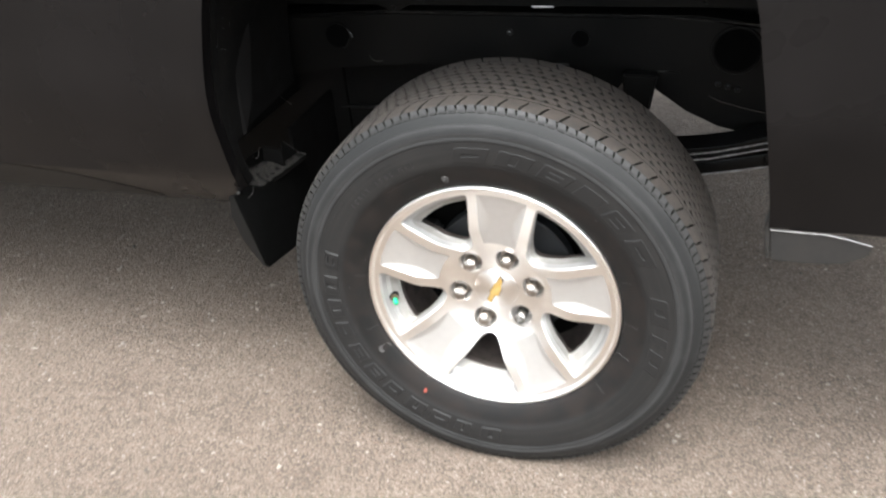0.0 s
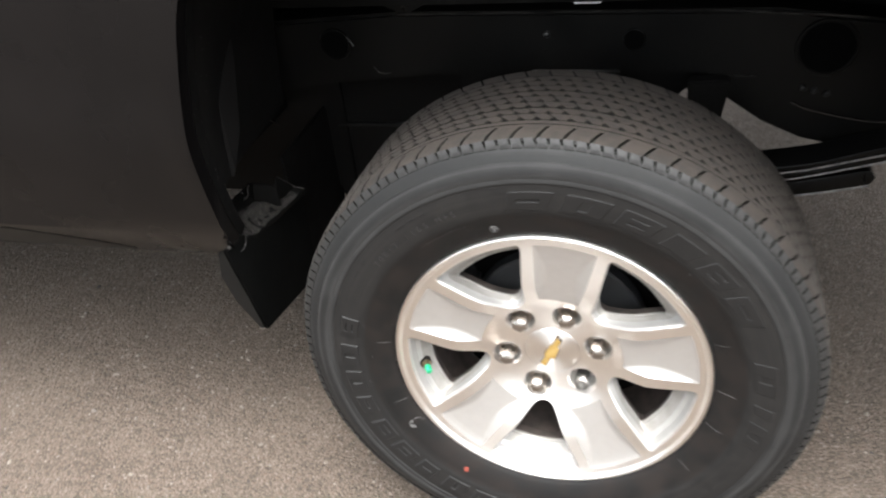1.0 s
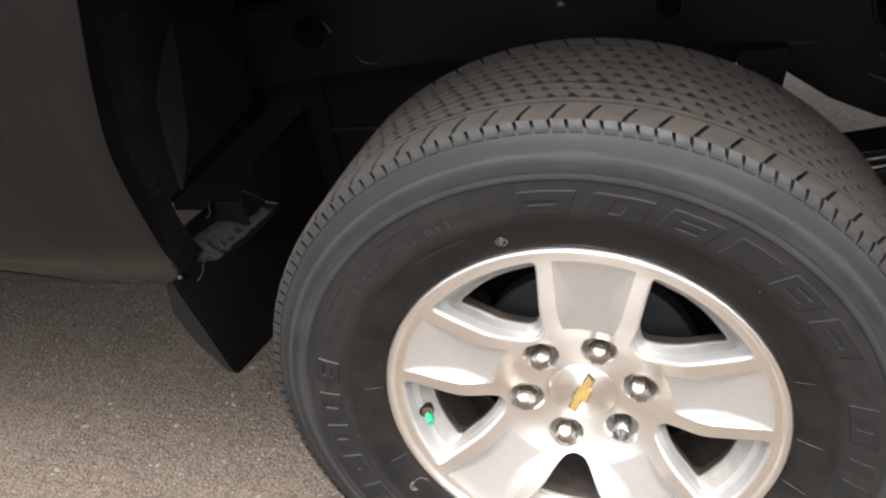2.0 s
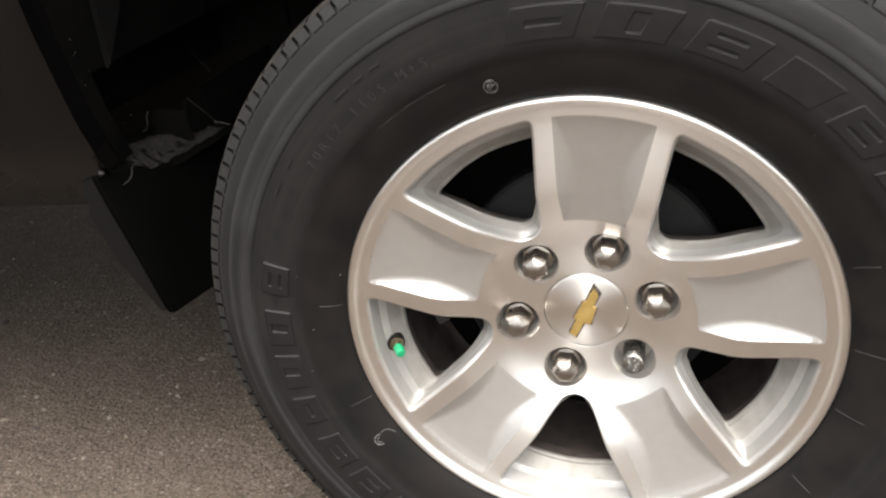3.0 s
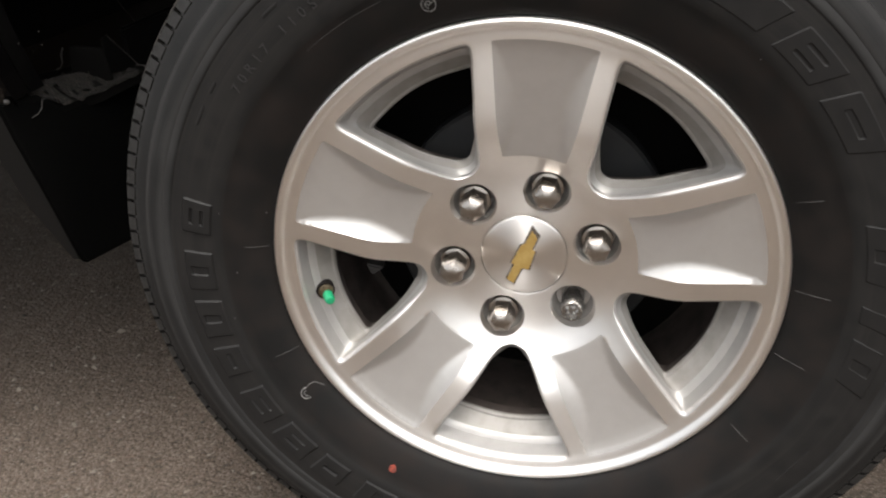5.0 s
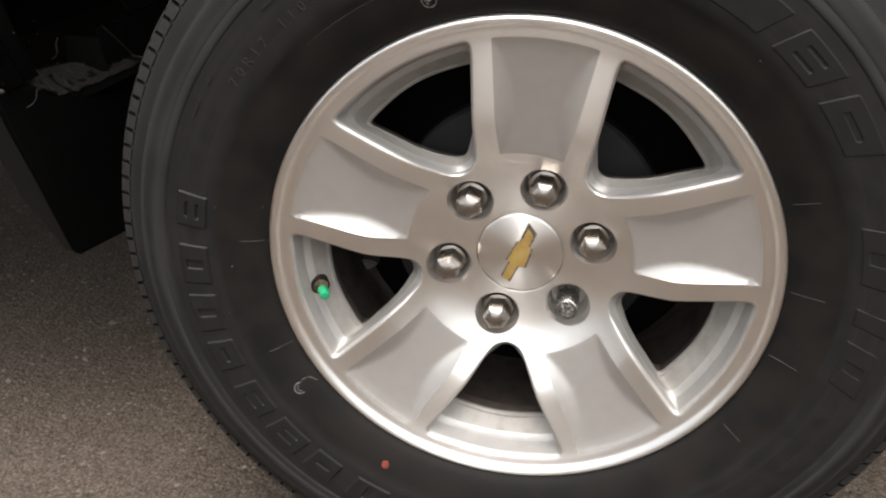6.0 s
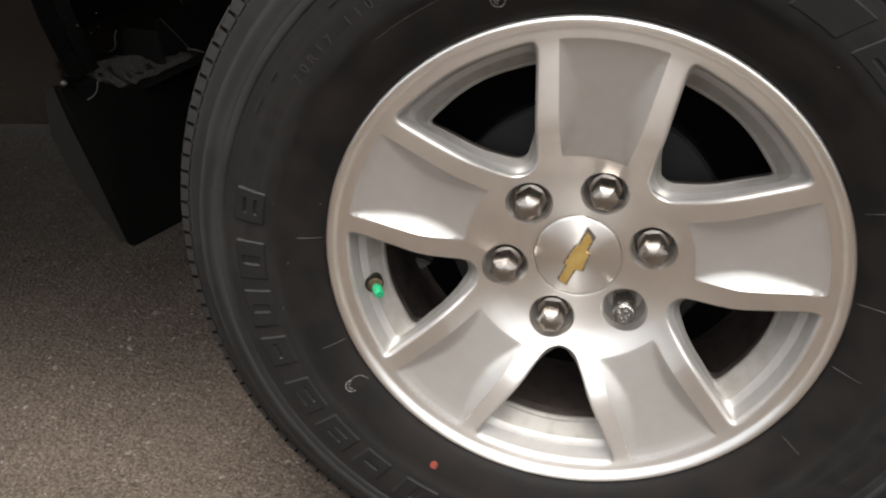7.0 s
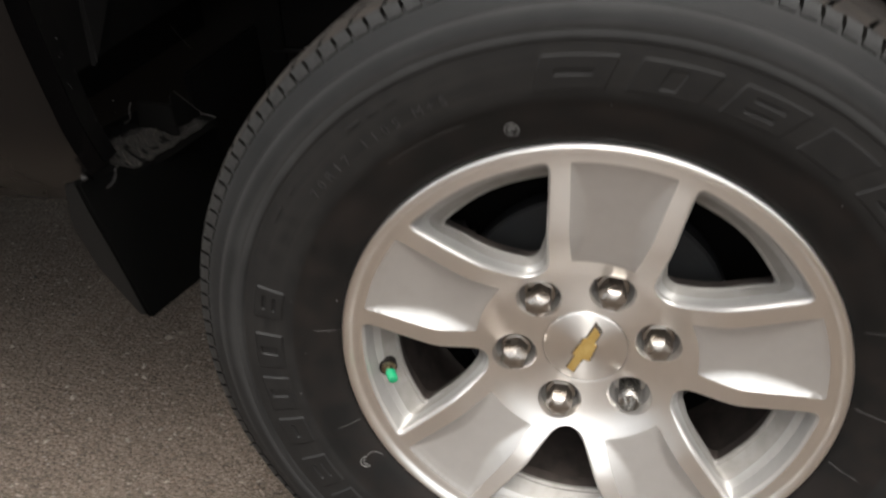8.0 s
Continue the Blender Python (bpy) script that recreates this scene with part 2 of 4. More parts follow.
# ---- building helpers ----
def part(name, bm, material, parent=None, label="", smooth=40):
    me = bpy.data.meshes.new(name)
    bm.normal_update()
    bm.to_mesh(me)
    bm.free()
    for m in material if isinstance(material, (list, tuple)) else [material]:
        me.materials.append(m)
    if smooth:
        me.shade_smooth()
        me.set_sharp_from_angle(angle=radians(smooth))
    ob = new(name, me)
    ob.parent = parent
    return tagged(ob, label)


def loft(bm, loops, closed=True, mat=0):
    """Quads between loops of points of the same length."""
    rows = [[bm.verts.new(p) for p in loop] for loop in loops]
    for a, b in zip(rows, rows[1:]):
        n = len(a)
        for k in range(n if closed else n - 1):
            bm.faces.new((a[k], a[(k + 1) % n], b[(k + 1) % n], b[k])).material_index = mat
    return rows


def lathe(bm, profile, n, mats=None, start=0.0):
    """(radius, outward) points turned round the axle; outward is -y."""
    loops = [[(r * math.cos(start + 2 * math.pi * k / n), -d, r * math.sin(start + 2 * math.pi * k / n)) for k in range(n)] for r, d in profile]
    rows = loft(bm, loops)
    if mats:
        bm.faces.ensure_lookup_table()
        first = len(bm.faces) - n * (len(profile) - 1)
        for j in range(len(profile) - 1):
            for k in range(n):
                bm.faces[first + j * n + k].material_index = mats[j]
    return rows


def box(bm, x0, x1, y0, y1, z0, z1, mat=0):
    v = [bm.verts.new((x, y, z)) for x in (x0, x1) for y in (y0, y1) for z in (z0, z1)]
    for f in ((0, 1, 3, 2), (4, 6, 7, 5), (0, 4, 5, 1), (2, 3, 7, 6), (0, 2, 6, 4), (1, 5, 7, 3)):
        bm.faces.new([v[k] for k in f]).material_index = mat


def bevel_all(bm, width, segments=2, angle=25):
    bmesh.ops.recalc_face_normals(bm, faces=bm.faces)
    edges = [e for e in bm.edges if len(e.link_faces) == 2 and e.calc_face_angle(0) > radians(angle)]
    bmesh.ops.bevel(bm, geom=edges, offset=width, segments=segments, affect="EDGES", clamp_overlap=True)


def slab(outline, a, b, axis="y", bevel=0.002):
    """A plate: an outline in the plane across the axis, from a to b along it."""
    bm = bmesh.new()
    put = {"y": lambda p, q, h: (p, h, q), "x": lambda p, q, h: (h, p, q), "z": lambda p, q, h: (p, q, h)}[axis]
    lo = [bm.verts.new(put(p, q, a)) for p, q in outline]
    hi = [bm.verts.new(put(p, q, b)) for p, q in outline]
    bm.faces.new(lo)
    bm.faces.new(hi[::-1])
    n = len(outline)
    for k in range(n):
        bm.faces.new((lo[k], hi[k], hi[(k + 1) % n], lo[(k + 1) % n]))
    if bevel:
        bevel_all(bm, bevel)
    else:
        bmesh.ops.recalc_face_normals(bm, faces=bm.faces)
    return bm


def tube(bm, path, radius, n=8, caps=True):
    """A round bar along a path of points."""
    pts = [Vector(p) for p in path]
    loops = []
    for k, p in enumerate(pts):
        way = (pts[min(k + 1, len(pts) - 1)] - pts[max(k - 1, 0)]).normalized()
        side = way.orthogonal().normalized()
        up = way.cross(side)
        r = radius[k] if isinstance(radius, (list, tuple)) else radius
        loops.append([p + r * (math.cos(2 * math.pi * j / n) * side + math.sin(2 * math.pi * j / n) * up) for j in range(n)])
    rows = loft(bm, loops)
    if caps:
        bm.faces.new(rows[0][::-1])
        bm.faces.new(rows[-1])
    return bm


def spline(points, per, closed=False):
    """Catmull-Rom through 2D points."""
    p = np.array(points, float)
    n = len(p)
    out = []
    for k in range(n if closed else n - 1):
        a, b, c, d = (p[(k + j) % n] if closed else p[min(max(k + j, 0), n - 1)] for j in (-1, 0, 1, 2))
        for t in np.arange(per) / per:
            out.append(0.5 * (2 * b + (c - a) * t + (2 * a - 5 * b + 4 * c - d) * t**2 + (3 * b - a - 3 * c + d) * t**3))
    if not closed:
        out.append(p[-1])
    return np.array(out)


def inside(points, poly):
    x, y = points[:, 0], points[:, 1]
    hit = np.zeros(len(points), bool)
    px, py = poly[:, 0], poly[:, 1]
    qx, qy = np.roll(px, 1), np.roll(py, 1)
    for a, b, c, d in zip(px, py, qx, qy):
        cross = (b > y) != (d > y)
        hit ^= cross & (x < (c - a) * (y - b) / (d - b + 1e-15) + a)
    return hit


def turned(p, degrees):
    c, s = math.cos(radians(degrees)), math.sin(radians(degrees))
    return np.stack([p[:, 0] * c - p[:, 1] * s, p[:, 0] * s + p[:, 1] * c], 1)


def grown(p, by):
    """A closed outline moved outwards."""
    t = np.roll(p, -1, 0) - np.roll(p, 1, 0)
    t /= np.linalg.norm(t, axis=1)[:, None]
    area = 0.5 * np.sum(p[:, 0] * np.roll(p[:, 1], -1) - p[:, 1] * np.roll(p[:, 0], -1))
    nrm = np.stack([t[:, 1], -t[:, 0]], 1) * np.sign(area)
    return p + by * nrm


def triangulate(loops, fill, holes, outer, gap):
    """Triangles of a region: outlines as fixed edges, fill points between them, holes left open."""
    fixed = np.concatenate(loops)
    keep = [q for q in fill if np.min((fixed[:, 0] - q[0]) ** 2 + (fixed[:, 1] - q[1]) ** 2) > gap**2]
    edges, at = [], 0
    for l in loops:
        edges += [(at + k, at + (k + 1) % len(l)) for k in range(len(l))]
        at += len(l)
    pts = [Vector(p) for p in np.concatenate([fixed, np.array(keep)])]
    from_cdt = delaunay_2d_cdt(pts, edges, [], 0, 1e-7)
    verts, tris = np.array([tuple(v) for v in from_cdt[0]]), [f for f in from_cdt[2]]
    mid = np.array([verts[list(f)].mean(0) for f in tris])
    ok = inside(mid, outer)
    for h in holes:
        ok &= ~inside(mid, h)
    return verts, [f for f, o in zip(tris, ok) if o], mid[ok]


# ---- ground ----
bm = bmesh.new()
edge = (-300.0, -60.0, -12.0, -4.0, -1.0, 1.0, 4.0, 12.0, 60.0, 300.0)
grid = [[bm.verts.new((x, y, 0)) for x in edge] for y in edge]
for j in range(len(edge) - 1):
    for k in range(len(edge) - 1):
        bm.faces.new((grid[j][k], grid[j][k + 1], grid[j + 1][k + 1], grid[j + 1][k]))
tagged(part("ground", bm, GROUND, smooth=0), "worn brown-grey asphalt with pale grit", "ground", kind="structure")


def grit(count, seed):
    """Loose grit lying on the asphalt: flat, uneven little stones."""
    rng = np.random.default_rng(seed)
    base = np.array([(1, 0, 0), (0.3, 0.9, 0), (-0.8, 0.5, 0), (-0.7, -0.7, 0), (0.4, -0.9, 0), (0.1, 0.05, 0.75)], float)
    faces = [(0, 1, 5), (1, 2, 5), (2, 3, 5), (3, 4, 5), (4, 0, 5)]
    verts, polys = [], []
    for _ in range(count):
        x, y = rng.uniform(-1.9, 1.1), rng.uniform(-0.75, 1.3)
        size = 0.0010 + 0.0022 * rng.random() ** 3 + (rng.uniform(0.0012, 0.0034) if rng.random() < 0.06 else 0)
        a = rng.uniform(0, 6.28)
        p = base * size * (rng.uniform(0.9, 1.8), rng.uniform(0.6, 1.1), rng.uniform(0.9, 1.5)) * rng.uniform(0.7, 1.3, (6, 3))
        c, s = math.cos(a), math.sin(a)
        q = np.stack([p[:, 0] * c - p[:, 1] * s + x, p[:, 0] * s + p[:, 1] * c + y, p[:, 2] + 0.0002], 1)
        at = len(verts)
        verts += [tuple(v) for v in q]
        polys += [tuple(at + k for k in f) for f in faces]
    me = bpy.data.meshes.new("grit")
    me.from_pydata(verts, [], polys)
    me.materials.append(PEBBLE)
    return tagged(new("grit", me), "loose pale grit scattered over asphalt", "grit", kind="stuff")


grit(13500, 5)

# ---- truck ----
AXLE_Z, DROP = 0.385, -0.019
truck = tagged(new("pickup_truck"), "charcoal pickup truck, bed side and rear wheel arch", "pickup truck")
truck.location = (0, 0, DROP)

# Rear wheel: the alloy casting, in its own axes with the axle along y and outwards at -y.
SPOKES, WINDOWS, LUGS = [10 + 72 * k for k in range(5)], [46 + 72 * k for k in range(5)], [10 + 60 * k for k in range(6)]
LUG_R, POCKET, CAP_R = 0.0688, 0.0205, 0.0412


# How far out the turned face lies: a flat hub, a steep bowl, then spokes that run nearly flat to the rim.
DISH = spline(((0.0, 0.0), (0.03, 0.0), (0.045, 0.0), (0.060, 0.0004), (0.070, 0.0012), (0.080, 0.0032), (0.090, 0.0070), (0.100, 0.0122), (0.115, 0.0204), (0.127, 0.0267), (0.133, 0.0295), (0.139, 0.0317), (0.150, 0.0338), (0.170, 0.0355), (0.190, 0.0366), (0.205, 0.0378), (0.2165, 0.0402), (0.24, 0.046)), 8)
SIDE = ((0.1015, 0.115, 0.14, 0.175, 0.206, 0.215), (0.0278, 0.0304, 0.0345, 0.0390, 0.0432, 0.0440))
FLOOR = ((0.1015, 0.112, 0.125, 0.144, 0.160, 0.176, 0.192, 0.206, 0.215), (0.0278, 0.0232, 0.0203, 0.0186, 0.0212, 0.0265, 0.0338, 0.0428, 0.0440))
SUNK = ((0.1046, 0.130, 0.160, 0.185, 0.200, 0.2080, 0.2112), (0.0148, 0.0198, 0.0258, 0.0310, 0.0345, 0.0371, 0.0390))


def dish(r):
    return np.interp(r, DISH[:, 0], DISH[:, 1])


def recess(x, z):
    """How far the painted panels of the spokes lie below the turned face."""
    r = np.hypot(x, z)
    a = np.radians((np.degrees(np.arctan2(z, x)) - 10 + 36) % 72 - 36)
    s, w = r * np.cos(a), np.abs(r * np.sin(a))
    side, floor = np.interp(s, *SIDE), np.interp(s, *FLOOR)
    t = np.clip((side - w) / np.maximum(side - floor, 0.0015), 0, 1)
    deep = np.maximum(dish(r) - np.interp(r, *SUNK), 0.0) * (1 - (1 - t) ** 1.5)
    return np.where((r > 0.1) & (r < 0.2115) & (w < side), deep, 0.0)


def height(x, z):
    return dish(np.hypot(x, z)) - recess(x, z)


def window_loop(half):
    keys = [(s, -w) for s, w in half] + [(s, w) for s, w in half[-2:0:-1]]
    return spline(keys, 5, closed=True)


W_FACE = ((0.0948, 0), (0.0978, 0.0105), (0.1052, 0.0175), (0.1208, 0.0267), (0.141, 0.0377), (0.158, 0.0477), (0.1745, 0.0572), (0.190, 0.0658), (0.1972, 0.0678), (0.2012, 0.0640), (0.2050, 0.0480), (0.2088, 0.0260), (0.2105, 0))
W_MID = ((0.100, 0), (0.1025, 0.0075), (0.109, 0.0130), (0.124, 0.0222), (0.1425, 0.0334), (0.159, 0.0435), (0.1745, 0.0530), (0.1858, 0.0598), (0.1902, 0.0618), (0.1932, 0.0575), (0.1964, 0.0450), (0.1998, 0.0247), (0.2013, 0))
W_BACK = ((0.107, 0), (0.1085, 0.0060), (0.1135, 0.0115), (0.123, 0.0210), (0.135, 0.0306), (0.146, 0.0384), (0.157, 0.0455), (0.167, 0.0520), (0.1730, 0.0552), (0.1765, 0.0525), (0.1800, 0.0400), (0.1842, 0.0200), (0.1857, 0))
BACK_D = (-0.006, -0.0055, -0.004, -0.002, 0.0, 0.0, 0.0, 0.001, 0.002, 0.002, 0.002, 0.002, 0.002)


def key_values(half):
    keys = [(v, 0) for v in half] + [(v, 0) for v in half[-2:0:-1]]
    return spline(keys, 5, closed=True)[:, 0]


face_loop, mid_loop, back_loop = window_loop(W_FACE), window_loop(W_MID), window_loop(W_BACK)
back_d = key_values(BACK_D)
ledge = key_values((0.0,) * 8 + (0.5, 1.0, 1.0, 1.0, 1.0))


def circle(r, n, at=(0, 0), start=0.0):
    a = start + 2 * np.pi * np.arange(n) / n
    return np.stack([at[0] + r * np.cos(a), at[1] + r * np.sin(a)], 1)


def panel_outline():
    s = np.linspace(0.1012, 0.2062, 60)
    w = np.interp(s, *SIDE)
    lower = np.stack([s, -w], 1)
    out = [(0.2112 * math.cos(a), 0.2112 * math.sin(a)) for a in np.linspace(math.atan2(-w[-1], s[-1]), math.atan2(w[-1], s[-1]), 46)[1:-1]]
    inn = [(0.1046 * math.cos(a), 0.1046 * math.sin(a)) for a in np.linspace(math.atan2(w[0], s[0]), math.atan2(-w[0], s[0]), 16)[1:-1]]
    return np.concatenate([lower, out, lower[::-1] * (1, -1), inn])


def alloy_wheel():
    bm = bmesh.new()
    rim, cap = circle(0.2165, 300), circle(CAP_R + 0.0006, 90)
    rims = grown(face_loop, 0.0018)
    windows = [turned(rims, a) for a in WINDOWS]
    panels = [turned(panel_outline(), a) for a in SPOKES]
    at = [(LUG_R * math.cos(radians(a)), LUG_R * math.sin(radians(a))) for a in LUGS]
    pockets = [circle(POCKET + 0.0012, 44, p) for p in at]
    step, fill = 0.0025, []
    for j, z in enumerate(np.arange(-0.216, 0.216, step * 0.866)):
        for x in np.arange(-0.216, 0.216, step) + (step / 2 if j % 2 else 0):
            if CAP_R + 0.002 < math.hypot(x, z) < 0.215:
                fill.append((x, z))
    fill = np.array(fill)
    for hole in windows + pockets:
        fill = fill[~inside(fill, hole)]
    s = np.linspace(0.108, 0.203, 60)
    w = np.interp(s, *FLOOR)
    far, near = np.linspace(-w[-1], w[-1], 32)[1:-1], np.linspace(w[0], -w[0], 16)[1:-1]
    ends = np.stack([np.full(30, s[-1]), far], 1), np.stack([np.full(14, s[0]), near], 1)
    floors = [turned(np.concatenate([np.stack([s, -w], 1), ends[0], np.stack([s, w], 1)[::-1], ends[1]]), a) for a in SPOKES]
    verts, tris, mid = triangulate([rim, cap, *windows, *panels, *floors, *pockets], fill, [cap, *windows, *pockets], rim, 0.0016)
    painted = np.zeros(len(tris), bool)
    for p in panels:
        painted |= inside(mid, p)
    d = height(verts[:, 0], verts[:, 1])
    vs = [bm.verts.new((x, -h, z)) for (x, z), h in zip(verts, d)]
    for f, p in zip(tris, painted):
        bm.faces.new([vs[k] for k in f]).material_index = 1 if p else 0
    # The walls of the five windows.
    for a in WINDOWS:
        def ring(loop, depth):
            q = turned(loop, a)
            return [(x, -h, z) for (x, z), h in zip(q, depth)]
        hf = dish(np.hypot(*face_loop.T))
        behind = grown(back_loop, 0.006)
        loops = [ring(rims, dish(np.hypot(*rims.T))), ring(grown(face_loop, 0.0006), hf - 0.0003), ring(grown(face_loop, -0.0004), hf - 0.0010), ring(grown(face_loop, -0.0012), hf - 0.0023), ring(grown(face_loop, -0.0018), hf - 0.0045)]
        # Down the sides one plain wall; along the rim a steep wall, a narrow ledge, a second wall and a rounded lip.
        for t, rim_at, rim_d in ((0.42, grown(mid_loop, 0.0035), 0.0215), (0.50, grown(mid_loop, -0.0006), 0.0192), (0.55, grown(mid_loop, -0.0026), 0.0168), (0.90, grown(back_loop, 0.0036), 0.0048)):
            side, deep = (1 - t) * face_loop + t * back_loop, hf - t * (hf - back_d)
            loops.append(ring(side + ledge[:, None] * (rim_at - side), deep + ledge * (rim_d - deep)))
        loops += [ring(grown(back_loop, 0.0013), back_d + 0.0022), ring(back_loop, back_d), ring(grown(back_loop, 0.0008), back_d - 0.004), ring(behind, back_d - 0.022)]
        # Silver gets darker with depth, painting in the shade inside the window.
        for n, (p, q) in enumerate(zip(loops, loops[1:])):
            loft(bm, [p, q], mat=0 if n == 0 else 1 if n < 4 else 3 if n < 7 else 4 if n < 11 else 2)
    # Lug pockets.
    for x, z in at:
        h = dish(math.hypot(x, z))
        rows = [[(px, -depth, pz) for px, pz in circle(rad, 44, (x, z))] for rad, depth in ((POCKET - 0.0002, -0.0012), (POCKET - 0.0010, -0.0036), (POCKET - 0.0040, -0.022), (0.004, -0.024))]
        edge = [(px, -float(height(np.float64(px), np.float64(pz))), pz) for px, pz in circle(POCKET + 0.0012, 44, (x, z))]
        loft(bm, [edge] + rows[:2])
        loft(bm, rows[1:], mat=1)
    # Edge of the cap's seat, outer lip, and the barrel behind.
    lathe(bm, [(CAP_R + 0.0006, float(dish(CAP_R + 0.0006))), (CAP_R, -0.0003), (CAP_R, -0.006), (0.02, -0.006)], 90)
    lathe(bm, [(0.2165, float(dish(0.2165))), (0.2195, 0.0404), (0.2207, 0.0412), (0.2216, 0.0430), (0.2232, 0.0450), (0.2252, 0.0461), (0.2272, 0.0462), (0.2288, 0.0453), (0.2298, 0.0432), (0.2300, 0.034)], 300)
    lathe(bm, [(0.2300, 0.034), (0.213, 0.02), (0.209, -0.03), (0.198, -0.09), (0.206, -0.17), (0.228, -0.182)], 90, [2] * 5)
    bmesh.ops.remove_doubles(bm, verts=bm.verts, dist=0.00002)
    bmesh.ops.recalc_face_normals(bm, faces=bm.faces)
    return bm


wheel = part("wheel", alloy_wheel(), [ALU, SILVER, BARREL, SHADED_SILVER, DEEP_SILVER], truck, "five-spoke alloy wheel with machined face and silver panels", smooth=32)
wheel.location = (0, 0, AXLE_Z)

# Centre cap with a plain gold bar on it.
bm = bmesh.new()
rows = lathe(bm, [(CAP_R - 0.0011, -0.0055), (CAP_R - 0.0011, 0.0002), (CAP_R - 0.0016, 0.0008), (CAP_R - 0.003, 0.0012), (0.034, 0.0022), (0.026, 0.0032), (0.016, 0.0039), (0.006, 0.0043), (0.0008, 0.0044)], 90)
bm.faces.new(rows[-1])
part("centre_cap", bm, CAP, wheel, "spun aluminium centre cap")
BAR = ((0.009, 0.032), (0.016, 0.0215), (0.0090, 0.0072), (0.0128, 0.0058), (0.0066, -0.0140), (-0.0014, -0.0118), (-0.010, -0.0282), (-0.0178, -0.0222), (-0.0100, -0.0064), (-0.0136, -0.0054), (-0.0030, 0.0136), (0.0006, 0.0142))
along = Vector((0.0264, 0.0520)).normalized()
BAR = tuple(tuple(Vector(p) * 0.80 + along * (0.20 * along.dot(Vector(p)))) for p in BAR)
part("emblem_frame", slab(grown(np.array(BAR), 0.0015).tolist(), -0.0046, -0.0020, bevel=0.0004), STEEL, wheel, "thin bright rim of the gold bar")
part("emblem", slab(tuple((x * 0.90, z * 0.88) if z > 0.02 else (x, z) for x, z in BAR), -0.0056, -0.0030, bevel=0.0006), GOLD, wheel, "plain stepped gold bar")


def lug_nut():
    """A long hexagon cap nut with a chamfered, slightly domed end."""
    bm = bmesh.new()
    hexa = []
    for k in range(6):
        a0, a1 = radians(60 * k + 6), radians(60 * k + 66)
        for t in (0, 0.12, 0.5, 0.88):
            hexa.append(((1 - t) * math.cos(a0) + t * math.cos(a1), (1 - t) * math.sin(a0) + t * math.sin(a1)))
    n = len(hexa)
    def ring(scale, d, round_by=0.0):
        out = []
        for x, z in hexa:
            r = math.hypot(x, z)
            f = scale * ((1 - round_by) + round_by * 0.9 / r)
            out.append((x * f, -d, z * f))
        return out
    R = 0.0131
    rows = loft(bm, [ring(0.0166, -0.0268, 1.0), ring(0.0162, -0.0225, 1.0), ring(R, -0.0215, 0.2), ring(R, -0.0036, 0.0), ring(R * 0.975, -0.0020, 0.0), ring(R * 0.91, -0.0004, 0.05), ring(R * 0.80, 0.0010, 0.2), ring(R * 0.64, 0.0023, 0.5), ring(R * 0.46, 0.0033, 0.85), ring(R * 0.26, 0.0040, 1.0), ring(R * 0.08, 0.0042, 1.0)])
    bm.faces.new(rows[-1])
    bmesh.ops.recalc_face_normals(bm, faces=bm.faces)
    return bm


nut = None
for n, a in enumerate(LUGS):
    if a == 310:
        continue
    x, z = LUG_R * math.cos(radians(a)), LUG_R * math.sin(radians(a))
    if nut is None:
        nut = part("lug_nut", lug_nut(), CHROME, wheel, "chromed hexagon lug nut", smooth=25)
        first = nut
    else:
        first = nut.copy()
        scene.collection.objects.link(first)
    first.parent = wheel
    first.matrix_basis = pose(x, -0.0150, z, 0, (n * 17) % 60, 0)

# The one round locking nut, with a key pattern in its end.
x, z = LUG_R * math.cos(radians(310)), LUG_R * math.sin(radians(310))
bm = bmesh.new()
lathe(bm, [(0.0132, -0.0430), (0.0130, -0.0150), (0.0122, -0.0100), (0.0120, -0.0085), (0.0114, -0.0074), (0.0100, -0.0072), (0.0096, -0.0082), (0.0096, -0.0100)], 40)
flower = [(0.0068 + 0.0013 * math.cos(7 * t)) for t in np.linspace(0, 2 * np.pi, 56, endpoint=False)]
ang = np.linspace(0, 2 * np.pi, 56, endpoint=False)
loops = [[(r * f * math.cos(t), -d, r * f * math.sin(t)) for r, t in zip(flower, ang)] for f, d in ((1.0, -0.0100), (1.0, -0.0078), (0.84, -0.0075), (0.80, -0.0085), (0.78, -0.0115))]
rows = loft(bm, loops)
bm.faces.new(rows[-1])
rows = loft(bm, [[(0.0096 * math.cos(t), 0.0100, 0.0096 * math.sin(t)) for t in ang], loops[0]])
lock = part("locking_nut", bm, STEEL, wheel, "round plated locking nut with a key pattern", smooth=30)
lock.location = (x, -0.0215, z)
lock.scale = (0.84, 1.0, 0.84)

# Valve: a dark seat, brass stem and green cap on the ledge of a window.
va = radians(-171.0)
seat = Vector((0.1985 * math.cos(va), -0.0150, 0.1985 * math.sin(va)))
way = Vector((0.58, -1.0, -0.10)).normalized()
bm = tube(bmesh.new(), [seat - way * 0.004, seat + way * 0.0045], [0.0096, 0.0092], 24)
part("valve_seat", bm, RUBBER_IN, wheel, "dark rubber valve seat")
part("valve_collar", tube(bmesh.new(), [seat + way * 0.0040, seat + way * 0.0060, seat + way * 0.0072], [0.0078, 0.0074, 0.0050], 20), BRASS, wheel, "dull brass collar of the valve")
part("valve_stem", tube(bmesh.new(), [seat, seat + way * 0.016], 0.0040, 14), BRASS, wheel, "brass valve stem")
c0 = seat + way * 0.0115
